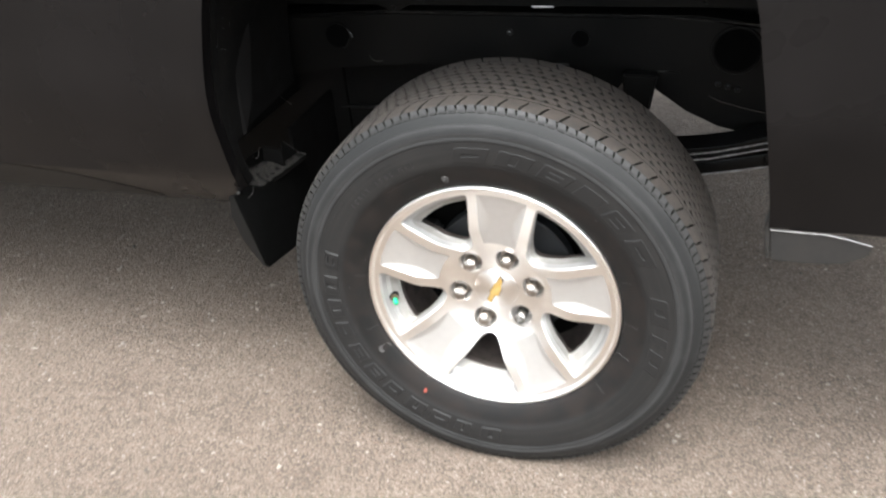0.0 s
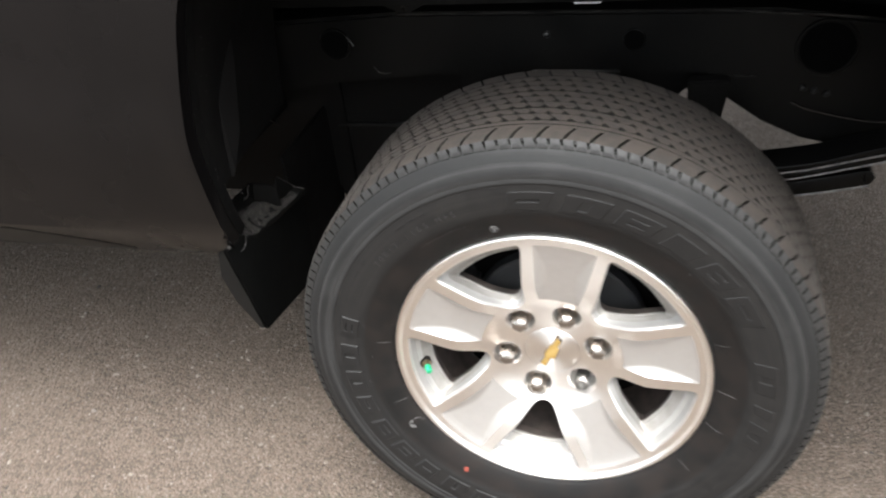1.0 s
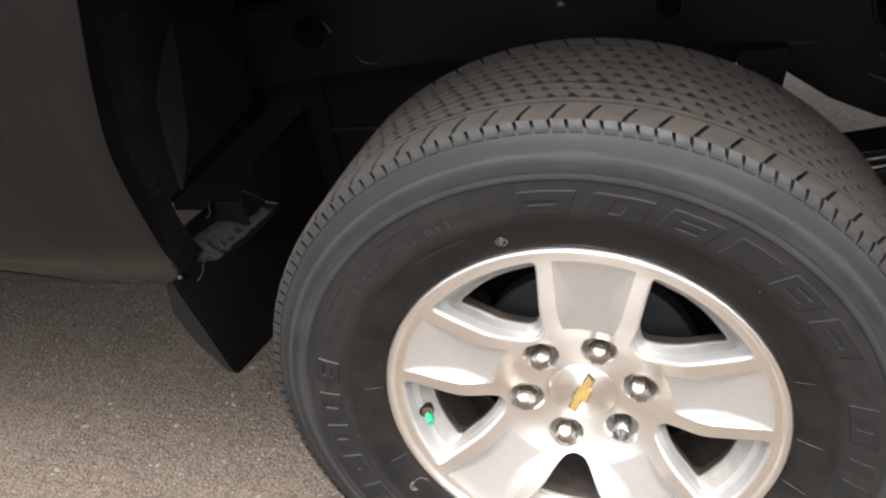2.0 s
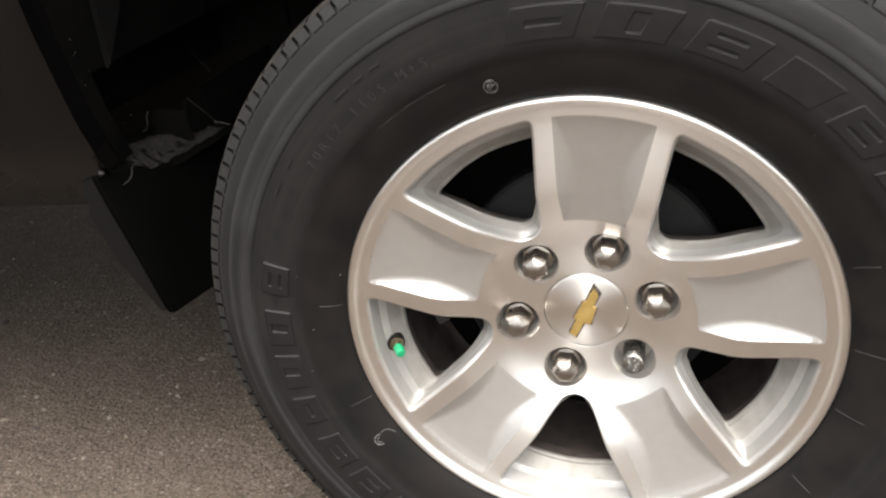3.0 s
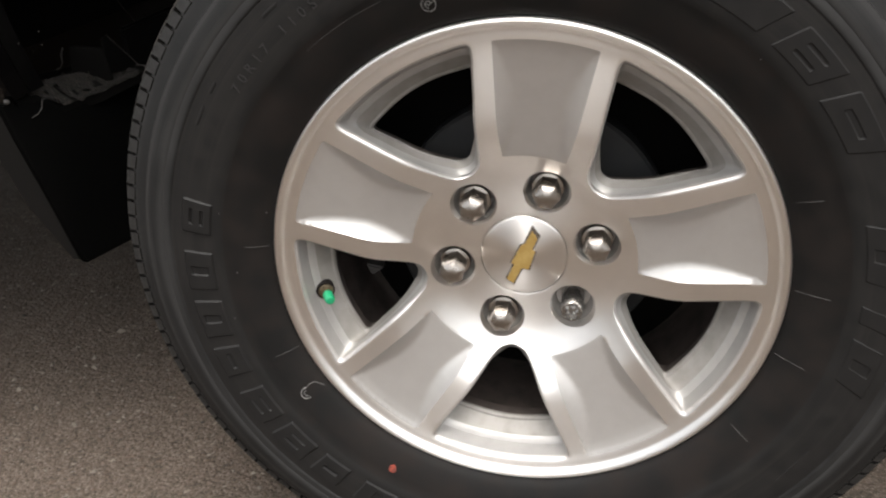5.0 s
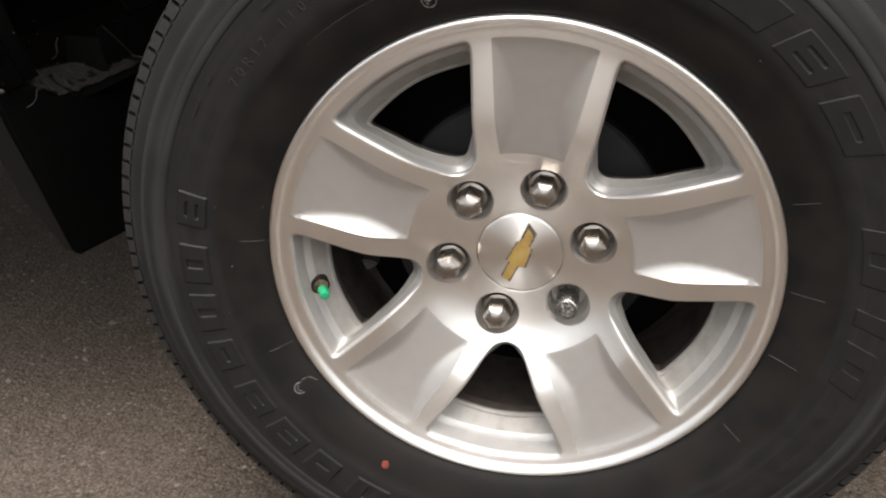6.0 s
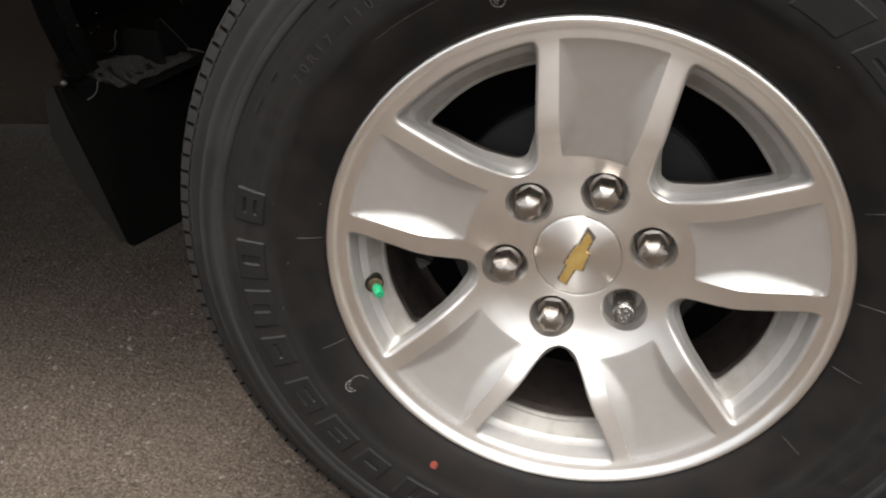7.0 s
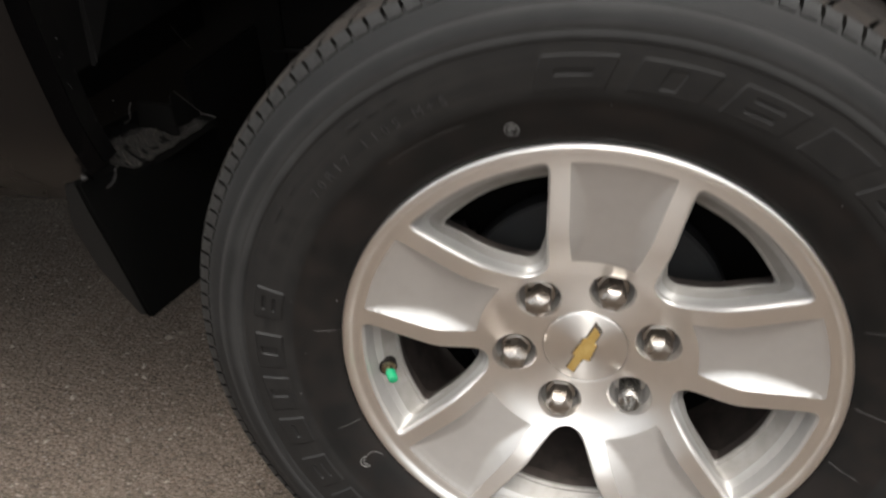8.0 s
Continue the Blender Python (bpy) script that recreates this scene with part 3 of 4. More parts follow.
part("valve_cap", tube(bmesh.new(), [c0, c0 + way * 0.0006, c0 + way * 0.011, c0 + way * 0.0126, c0 + way * 0.0132], [0.0046, 0.0051, 0.0049, 0.0040, 0.002], 18), GREEN, wheel, "green plastic valve cap")

# ---- tyre ----
WALL = ((0.2220, 0.030), (0.2295, 0.0405), (0.2330, 0.0455), (0.2400, 0.0500), (0.2500, 0.0548), (0.2620, 0.0592), (0.2720, 0.0618), (0.2735, 0.0628), (0.2800, 0.0642), (0.2950, 0.0660), (0.3100, 0.0668), (0.3188, 0.0664), (0.3196, 0.0672), (0.3206, 0.0676), (0.3234, 0.0674), (0.3270, 0.0666), (0.3283, 0.0673), (0.3335, 0.0669), (0.3394, 0.0652), (0.3457, 0.0622), (0.3467, 0.0600), (0.3503, 0.0582), (0.3570, 0.0540), (0.3621, 0.0505), (0.3650, 0.0478))
UNDER = ((0.3665, 0.041), (0.3680, 0.031), (0.3685, 0.018), (0.3690, 0.0), (0.3695, -0.06), (0.3690, -0.12), (0.3680, -0.138), (0.366, -0.150), (0.357, -0.166), (0.335, -0.182), (0.300, -0.186), (0.260, -0.175), (0.230, -0.168), (0.222, -0.155))
WALL_R, WALL_D = zip(*WALL)
PITCHES = 72


def tread_row(out, profile, count, a_gap, skew, shift, sink=0.007, share=1.0):
    """A row of tread blocks: a profile of (radius, outward) swept over each pitch, with slits between."""
    verts, polys, walls = out
    pitch = 2 * math.pi / count
    d0 = profile[0][1]
    m = len(profile)
    for k in range(count):
        a0, a1 = (k + shift) * pitch + a_gap / 2, (k + shift + share) * pitch - a_gap / 2
        at = len(verts)
        for low in (0, 1):
            for r, d in profile:
                for a in (a0, (a0 + a1) / 2, a1):
                    b = a + skew * (d0 - d)
                    verts.append(((r - sink * low) * math.cos(b), -(d - 0.0035 * low * (d > 0.025)), (r - sink * low) * math.sin(b)))
        top = lambda i, j: at + 3 * i + j
        low = lambda i, j: at + 3 * (m + i) + j
        for i in range(m - 1):
            for j in (0, 1):
                polys.append((top(i, j), top(i, j + 1), top(i + 1, j + 1), top(i + 1, j)))
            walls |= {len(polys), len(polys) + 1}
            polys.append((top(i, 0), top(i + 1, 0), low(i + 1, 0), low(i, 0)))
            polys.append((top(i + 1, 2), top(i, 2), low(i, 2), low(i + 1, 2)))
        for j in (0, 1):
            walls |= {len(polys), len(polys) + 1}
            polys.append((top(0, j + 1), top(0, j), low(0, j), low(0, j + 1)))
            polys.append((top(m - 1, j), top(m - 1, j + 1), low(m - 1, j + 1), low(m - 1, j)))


def scale_row(out, d0, wide, count, shift, skew):
    """A row of slanted blocks, bevelled at the top, with wedge-shaped cuts between them."""
    verts, polys, walls = out
    pitch = 2 * math.pi / count
    shape = ((0.50, 0.0), (0.97, 0.0), (0.965 + skew * 0.6, 0.6), (0.97 + skew, 1.0), (0.01 + skew, 1.0), (0.02 + skew * 0.46, 0.46), (0.46, 0.24))
    n = len(shape)
    cu, cv = sum(p[0] for p in shape) / n, sum(p[1] for p in shape) / n
    for k in range(count):
        lean = 0.05 * math.sin(k * 2.4 + d0 * 900)
        at = len(verts)
        for inset, low in ((0.93, 0.0), (1.0, 0.0010), (1.0, 0.0092)):
            for u, v in shape:
                u, v = cu + (u + lean * v - cu) * inset, cv + (v - cv) * inset
                a, d = (k + shift + u) * pitch, d0 - v * wide
                r = crown(d) - low
                verts.append((r * math.cos(a), -d, r * math.sin(a)))
        polys.append(tuple(at + j for j in range(n)))
        for ring in (0, 1):
            for j in range(n):
                if ring:
                    walls.add(len(polys))
                i = at + ring * n
                polys.append((i + j, i + n + j, i + n + (j + 1) % n, i + (j + 1) % n))


def crown(d):
    return 0.3785 - 0.18 * (d + 0.06) ** 2


def tyre():
    verts, polys, mats = [], [], []
    n = 288
    prof = WALL + UNDER
    for r, d in prof:
        for k in range(n):
            a = 2 * math.pi * k / n
            verts.append((r * math.cos(a), -d, r * math.sin(a)))
    for j in range(len(prof) - 1):
        r = 0.5 * (prof[j][0] + prof[j + 1][0])
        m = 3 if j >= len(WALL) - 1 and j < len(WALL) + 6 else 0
        if j < len(WALL) - 1:
            m = 1 if r < 0.2725 else 2 if r > 0.3190 else 0
        for k in range(n):
            polys.append((j * n + k, j * n + (k + 1) % n, (j + 1) * n + (k + 1) % n, (j + 1) * n + k))
            mats.append(m)
    base = len(polys)
    walls = set()
    out = (verts, polys, walls)
    # Side of the shoulder, cut twice a pitch; its top, cut once; then rows of small slanted blocks.
    tread_row(out, ((0.3618, 0.0520), (0.3650, 0.0512), (0.3680, 0.0501), (0.3726, 0.0459)), PITCHES * 2, 0.0092, 1.2, 0.0, 0.006)
    side = len(polys)
    tread_row(out, ((0.3721, 0.0467), (0.3750, 0.0410), (0.3764, 0.0340), (0.3771, 0.0235)), PITCHES, 0.0110, -1.3, 0.0)
    tread_row(out, ((0.3771, 0.0235), (0.3773, 0.0215), (0.3775, 0.0190)), PITCHES, 0.0, -1.3, 0.0)
    tread_row(out, ((0.3776, 0.0172), (0.3778, 0.0130), (crown(0.0085), 0.0085)), PITCHES, 0.0, -1.3, 0.0)
    # Then rows of slanted blocks that lock together like scales, each with a wedge cut out of one end.
    at = 0.0058
    for row in range(8):
        wide, count = (0.0150 if row % 3 else 0.0165), 112
        scale_row(out, at, wide, count, 0.41 * row, 0.75 if row % 4 < 2 else 0.55)
        at -= wide + (0.0034 if row in (1, 4) else 0.0013)
    tread_row(out, tuple((crown(d), d) for d in (at, at - 0.012, at - 0.024)), PITCHES, 0.0085, 1.0, 0.2)
    mats += [0] * (side - base) + [4] * (len(polys) - side)
    # The tyre stands on the ground, a little flattened.
    low = -AXLE_Z - DROP + 0.0006
    verts = [(x, y - 0.16 * max(0, low + 0.03 - z) * (1 if y < 0 else -1) * (math.hypot(x, z) < 0.362), max(z, low)) for x, y, z in verts]
    def mesh(name, polygons, indices, materials):
        used = sorted({k for p in polygons for k in p})
        at = {k: n for n, k in enumerate(used)}
        me = bpy.data.meshes.new(name)
        me.from_pydata([verts[k] for k in used], [], [tuple(at[k] for k in p) for p in polygons])
        for m in materials:
            me.materials.append(m)
        me.polygons.foreach_set("material_index", indices)
        me.update()
        me.shade_smooth()
        me.set_sharp_from_angle(angle=radians(35))
        ob = new(name, me)
        ob.parent = wheel
        return ob
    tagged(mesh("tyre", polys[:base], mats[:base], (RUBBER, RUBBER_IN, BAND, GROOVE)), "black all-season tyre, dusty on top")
    # Walls of the cuts take the dark groove colour in place of shade.
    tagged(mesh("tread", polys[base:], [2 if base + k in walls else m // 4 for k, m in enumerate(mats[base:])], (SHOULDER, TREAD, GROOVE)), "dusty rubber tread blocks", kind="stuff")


tyre()


def wall_at(r):
    return float(np.interp(r, WALL_R, WALL_D))


def raised_bar(a0, a1, r0, r1, lean=0.0, slots=(), proud=0.0017):
    """A plain raised block on the sidewall, in place of a letter; slots (u0, u1, v0, v1) are sunk into it."""
    bm = bmesh.new()
    du, dv = 0.0018 / (abs(radians(a1 - a0)) * r0), 0.0018 / (r1 - r0)
    us, vs = {0, du, 1 - du, 1}, {0, dv, 1 - dv, 1}
    for u0, u1, v0, v1 in slots:
        us |= {u0, u0 + du, u1 - du, u1}
        vs |= {v0, v0 + dv, v1 - dv, v1}
    us |= {u for u in np.linspace(0.1, 0.9, 7) if min(abs(u - w) for w in us) > 0.05}
    us, vs = sorted(us), sorted(vs)
    rows = []
    for u in us:
        row = []
        for v in vs:
            up = proud if 0 < u < 1 and 0 < v < 1 else -0.0004
            for u0, u1, v0, v1 in slots:
                if u0 < u < u1 and v0 < v < v1:
                    up = -0.0004
            r = r0 + (r1 - r0) * v
            a = radians(a0 + (a1 - a0) * u + lean * (v - 0.5))
            row.append(bm.verts.new((r * math.cos(a), -(wall_at(r) + up), r * math.sin(a))))
        rows.append(row)
    for p, q in zip(rows, rows[1:]):
        for j in range(len(vs) - 1):
            bm.faces.new((p[j], p[j + 1], q[j + 1], q[j]))
    bmesh.ops.recalc_face_normals(bm, faces=bm.faces)
    return bm


ONE, TALL = ((0.24, 0.76, 0.40, 0.60),), ((0.38, 0.62, 0.2, 0.8),)
TWO = ((0.26, 0.74, 0.26, 0.40), (0.26, 0.74, 0.60, 0.74))
# One run of blocks low on the wall, another along the top.
for k, slots in enumerate((TWO, TALL, TALL, ONE, TWO, TWO, ONE, TALL, ONE, TALL, TALL)):
    a = 163.2 + 10.1 * k
    part("raised_bar", raised_bar(a, a + (6.6 if k % 3 == 0 else 8.0), 0.281, 0.309, -0.5, slots), BLOCK, wheel, "raised rubber bar on the sidewall", smooth=20)
for a0, a1, slots in ((97.8, 86.6, ONE), (84.0, 72.8, TALL), (70.2, 60.2, TWO), (57.6, 48.6, ()), (46.0, 37.0, TWO), (34.4, 24.2, ONE), (11.8, 1.2, TALL), (-3.0, -6.6, ()), (-9.4, -18.4, TALL)):
    part("raised_bar", raised_bar(a0, a1, 0.281, 0.310, -2.0, slots, 0.0008), BLOCK, wheel, "raised rubber bar on the sidewall", smooth=20)
for a0, a1 in ((128.5, 125.0), (124.2, 121.5), (120.6, 118.4), (144, 141.5), (150, 146)):
    part("faint_bar", raised_bar(a0, a1, 0.3065, 0.3115, proud=0.0004), RUBBER, wheel, "faint raised bar on the sidewall", smooth=20)
part("faint_bar", raised_bar(-32, -41, 0.300, 0.304, proud=0.0004), RUBBER, wheel, "faint raised bar on the sidewall", smooth=20)


def sidewall_text(text, centre, r, size, pitch):
    """Raised lettering that runs clockwise round the sidewall, its tops outwards."""
    bm = bmesh.new()
    for n, ch in enumerate(text):
        if ch == " ":
            continue
        cu = bpy.data.curves.new("letter", "FONT")
        cu.body, cu.size, cu.align_x = ch, size, "CENTER"
        tmp = bpy.data.objects.new("letter", cu)
        me = tmp.to_mesh()
        mid = centre - (n - (len(text) - 1) / 2) * pitch
        vs = []
        for v in me.vertices:
            rr = r + v.co.y
            a = radians(mid) - v.co.x / r
            vs.append(bm.verts.new((rr * math.cos(a), -(wall_at(rr) + 0.0007), rr * math.sin(a))))
        for p in me.polygons:
            bm.faces.new([vs[k] for k in p.vertices])
        tmp.to_mesh_clear()
        bpy.data.objects.remove(tmp)
    top = list(bm.faces)
    got = bmesh.ops.extrude_face_region(bm, geom=top)
    for v in [g for g in got["geom"] if isinstance(g, bmesh.types.BMVert)]:
        v.co.y += 0.0012
    bmesh.ops.recalc_face_normals(bm, faces=bm.faces)
    return bm


for text, mid in (("70R17", 136.2), ("110S", 124.0), ("M+S", 114.4)):
    part("size_marking", sidewall_text(text, mid, 0.2878, 0.0120, 2.2), FAINT, wheel, "small raised size marking " + text, smooth=0)

# Fine mould lines that run outwards from the rim, round mould marks, a red paint dot.
for a, r0, r1 in ((172.2, 0.2335, 0.2535), (199.4, 0.234, 0.256), (17.8, 0.238, 0.257), (-2.3, 0.2335, 0.259), (-18.1, 0.2335, 0.257), (-38.1, 0.240, 0.259)):
    bm = bmesh.new()
    tube(bm, [(r * math.cos(radians(a + 0.3 * math.sin(60 * r))), -(wall_at(r) + 0.0002), r * math.sin(radians(a + 0.3 * math.sin(60 * r)))) for r in np.linspace(r0, r1, 7)], 0.00034, 6)
    part("mould_line", bm, FLASH, wheel, "thin mould line on the sidewall")
for a0, a1, r in ((111, 127, 0.2668),):
    bm = bmesh.new()
    tube(bm, [(r * math.cos(radians(a)), -wall_at(r), r * math.sin(radians(a))) for a in np.linspace(a0, a1, 20)], 0.0002, 6)
    part("mould_line", bm, FLASH, wheel, "thin mould line round the sidewall")


def round_mark(a, r, size, material, name, label, tilt=0):
    bm = bmesh.new()
    cx, cz = r * math.cos(radians(a)), r * math.sin(radians(a))
    def at(px, pz, up):
        x, z = cx + px, cz + pz
        return (x, -(wall_at(math.hypot(x, z)) + up), z)
    if name == "mould_mark":
        for rad, wide in ((size, 0.0007), (size * 0.5, 0.0006)):
            span = np.linspace(0, 2 * math.pi, 26) if rad == size else np.linspace(tilt, tilt + 4.2, 16)
            if tilt > 2:
                span = np.linspace(1.5, 5.3, 18) if rad == size else np.linspace(1.9, 5.0, 14)
            tube(bm, [at(rad * math.cos(t), rad * math.sin(t), 0.0004) for t in span], wide, 6)
        if tilt > 2:
            tube(bm, [at(size * (0.1 + 2.6 * t), size * (1.2 + 0.5 * math.sin(4 * t)), 0.0002) for t in np.linspace(0, 1, 12)], 0.00035, 6)
        else:
            tube(bm, [at(-size * 0.5, size * 0.2, 0.0004), at(0, -size * 0.1, 0.0005), at(size * 0.6, size * 0.4, 0.0004)], 0.0006, 6)
    else:
        rng = random.Random(3)
        ring = [at(size * (0.8 + 0.35 * rng.random()) * math.cos(t), size * (0.8 + 0.35 * rng.random()) * math.sin(t), 0.0006) for t in np.linspace(0, 6.283, 18, endpoint=False)]
        skirt = [(1.0 * p[0], p[1] + 0.0008, p[2]) for p in ring]
        rows = loft(bm, [skirt, ring])
        bm.faces.new(rows[-1])
        bmesh.ops.recalc_face_normals(bm, faces=bm.faces)
    return part(name, bm, material, wheel, label)


round_mark(103.6, 0.251, 0.0056, MARK, "mould_mark", "pale round mould mark", 0.5)
round_mark(-149.3, 0.2511, 0.0058, MARK, "mould_mark", "pale scuffed mould mark", 2.4)
round_mark(-122.3, 0.2566, 0.0039, RED, "paint_dot", "dab of red paint")
for a, r in ((86.5, 0.2695), (165.0, 0.2745), (46, 0.270), (188, 0.2745), (164.0, 0.2362), (178.0, 0.262)):
    bm = bmesh.new()
    tube(bm, [(r * math.cos(radians(a)), -wall_at(r), r * math.sin(radians(a))), (r * math.cos(radians(a)), -wall_at(r) - 0.0025, r * math.sin(radians(a)))], [0.0007, 0.0003], 6)
    part("rubber_nib", bm, FLASH, wheel, "small moulding nib")

# ---- brake and axle ----
bm = bmesh.new()
rows = lathe(bm, [(0.06, -0.030), (0.085, -0.030), (0.09, -0.036), (0.09, -0.050), (0.132, -0.050), (0.135, -0.053), (0.135, -0.075), (0.09, -0.078)], 72)
part("brake_rotor", bm, BRAKE, truck, "dark steel brake rotor").location = (0, 0, AXLE_Z)
bm = bmesh.new()
lathe(bm, [(0.02, -0.105), (0.19, -0.105), (0.192, -0.112), (0.19, -0.118), (0.02, -0.118)], 60)
part("dust_shield", bm, BLACK, truck, "black brake dust shield").location = (0, 0, AXLE_Z)
bm = bmesh.new()
box(bm, -0.172, -0.120, 0.030, 0.095, 0.385, 0.470)
bevel_all(bm, 0.010, 3)
part("brake_caliper", bm, BRAKE, truck, "grey brake caliper")
part("caliper_bracket", slab(((-0.168, 0.355), (-0.149, 0.3505), (-0.163, 0.341)), 0.036, 0.052, "y", 0.002), CAST, truck, "grey cast caliper bracket")
bm = bmesh.new()
lathe(bm, [(0.01, -0.11), (0.045, -0.12), (0.040, -0.2), (0.042, -0.75), (0.15, -0.85), (0.16, -0.95), (0.15, -1.05), (0.042, -1.15), (0.04, -1.75), (0.01, -1.75)], 28)
part("rear_axle", bm, FRAME, truck, "black rear axle tube").location = (0, 0, AXLE_Z)

# ---- body ----
ARCH = ((-0.473, 0.553), (-0.461, 0.60), (-0.455, 0.67), (-0.450, 0.735), (-0.442, 0.80), (-0.428, 0.87), (-0.406, 0.945), (-0.362, 1.005), (-0.28, 1.035), (-0.14, 1.043), (0, 1.045), (0.14, 1.043), (0.27, 1.033), (0.345, 1.003), (0.385, 0.945), (0.404, 0.855), (0.417, 0.775), (0.427, 0.705), (0.436, 0.635), (0.441, 0.586))
arch = spline(ARCH, 4)


def skin(x, z):
    """How far out the bed side lies."""
    t = min(max((z - 0.54) / 0.24, 0.0), 1.0)
    near = float(np.min(np.hypot(arch[:, 0] - x, arch[:, 1] - z)))
    lip = 0.010 * math.exp(-((near / 0.045) ** 2))
    # Below the crease the side turns in under the truck; towards the arch the crease runs out into a round.
    w = min(max((-0.58 - x) / 0.16, 0.0), 1.0)
    w = w * w * (3 - 2 * w)
    flat = 0.098 * max(0.0, (0.594 - z) / 0.106)
    rolled = 0.100 * max(0.0, (0.630 - z) / 0.142) ** 2
    tuck = (w * flat + (1 - w) * rolled) * (x < -0.3)
    return -(0.046 + 0.040 * t * t * (3 - 2 * t) - 0.05 * max(z - 1.0, 0.0)) - lip * t + tuck



def bed_side():
    left = [(x, 0.488) for x in np.linspace(-1.9, -0.505, 36)] + [(-0.497, 0.503), (-0.485, 0.530)]
    right = [(x, 0.586) for x in np.linspace(0.47, 1.25, 20)]
    up = [(1.25, z) for z in np.linspace(0.62, 1.32, 14)]
    top = [(x, 1.32) for x in np.linspace(1.2, -1.9, 50)]
    down = [(-1.9, z) for z in np.linspace(1.28, 0.52, 16)]
    outline = np.array([*left, *map(tuple, arch), *right, *up, *top, *down])
    fill = [(x, z) for x in np.arange(-1.87, 1.24, 0.035) for z in (*np.arange(0.498, 0.60, 0.012), 0.594, *np.arange(0.62, 1.31, 0.035))]
    fill += [tuple(p) for by in (0.012, 0.028, 0.05) for p in arch + by * (arch - (0, 0.72)) / np.linalg.norm(arch - (0, 0.72), axis=1)[:, None]]
    fill = np.array([p for p, o in zip(fill, inside(np.array(fill), outline)) if o])
    verts, tris, _ = triangulate([outline], fill, [], outline, 0.006)
    bm = bmesh.new()
    vs = [bm.verts.new((x, skin(x, z), z)) for x, z in verts]
    for f in tris:
        bm.faces.new([vs[k] for k in f])
    # Folded-in lip round the arch and hem along the bottom.
    out = [(x, skin(x, z), z) for x, z in arch]
    fold = [(x * 1.004, y + 0.003, 0.72 + (z - 0.72) * 1.004) for x, y, z in out]
    lip = [(x * 1.008, y + 0.032, 0.72 + (z - 0.72) * 1.006) for x, y, z in out]
    loft(bm, [out, fold, lip], closed=False)
    for run in (left, right):
        a = [(x, skin(x, z), z) for x, z in run]
        loft(bm, [a, [(x, y + 0.004, z - 0.004) for x, y, z in a], [(x, y + 0.03, z - 0.002) for x, y, z in a]], closed=False)
    bmesh.ops.remove_doubles(bm, verts=bm.verts, dist=0.0002)
    bmesh.ops.recalc_face_normals(bm, faces=bm.faces)
    return bm


part("bed_side_panel", bed_side(), PAINT, truck, "charcoal painted bed side with a wheel arch", smooth=35)

# Dark strip standing in for shade under the crease; it runs out towards the arch.
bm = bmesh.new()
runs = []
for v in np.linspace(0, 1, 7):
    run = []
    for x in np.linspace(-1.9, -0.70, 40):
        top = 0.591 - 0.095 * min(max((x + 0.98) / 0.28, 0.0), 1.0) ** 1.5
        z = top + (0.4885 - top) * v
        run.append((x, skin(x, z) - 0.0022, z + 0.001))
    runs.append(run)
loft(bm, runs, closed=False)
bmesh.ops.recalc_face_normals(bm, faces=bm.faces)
part("tuck_shade_strip", bm, GREYPL, truck, "dark strip painted in as shade under the crease")

# Black edge trim inside the arch, and the inner wheelhouse.
lipped = [(x * 1.006, skin(x, z) + 0.030, 0.72 + (z - 0.72) * 1.006) for x, z in arch]
def outward(run, f, y):
    return [(x * f, y if y is not None else v, 0.72 + (z - 0.72) * f) for x, v, z in run]


tub = bmesh.new()
loft(tub, [lipped, [(x * 1.02, y + 0.035, 0.72 + (z - 0.72) * 1.02) for x, y, z in lipped]], closed=False)
high = [p for p in lipped if p[2] > 0.64 or p[0] > 0]
loft(tub, [[(x * 1.02, y + 0.035, 0.72 + (z - 0.72) * 1.02) for x, y, z in high], outward(high, 1.06, 0.10), outward(high, 1.10, 0.30)], closed=False)
part("wheelhouse_liner", tub, BLACK, truck, "black wheelhouse liner")
rng = np.random.default_rng(8)
specks = bmesh.new()
for _ in range(60):
    k = int(rng.integers(2, 40))
    (x, y, z), t, r = lipped[k], rng.uniform(0.1, 0.95), rng.uniform(0.0004, 0.0010)
    f, deep = (1 + 0.02 * t, y + 0.035 * t) if _ % 2 else (1.02 + 0.04 * t, y + 0.035 + (0.065 - y) * t)
    at = Vector((x * f + 0.0006, deep, 0.72 + (z - 0.72) * f + rng.uniform(-0.009, 0.009)))
    tube(specks, [at, at + Vector((0.0009, 0, 0))], [r, r * 0.4], 6)
tagged(part("mud_specks", specks, FLASH, truck, "pale specks of dried mud inside the arch"), kind="stuff")
bm = bmesh.new()
box(bm, -0.60, 0.60, 0.30, 0.31, 0.845, 1.12)
part("wheelhouse_wall", bm, BLACK, truck, "black inner wheelhouse wall")
bm = bmesh.new()
box(bm, -0.600, -0.585, 0.0, 0.50, 0.562, 1.0)
part("wheelhouse_front", bm, BLACK, truck, "black front wall of the wheelhouse")
# Grey brace inside the front edge of the arch.
part("arch_brace", slab(((0.040, 1.01), (0.150, 1.01), (0.125, 0.90), (0.108, 0.80), (0.075, 0.70), (0.028, 0.645), (0.034, 0.80)), -0.476, -0.468, "x", 0.002), LINER, truck, "grey brace inside the wheel arch")

# Mud flap ahead of the wheel.
FLAP = ((-0.033, 0.553), (-0.024, 0.520), (0.021, 0.362), (0.030, 0.356), (0.215, 0.325), (0.232, 0.335), (0.250, 0.470), (0.248, 0.497), (0.215, 0.506), (0.10, 0.518), (0.06, 0.520), (0.03, 0.540), (0.0, 0.5475))
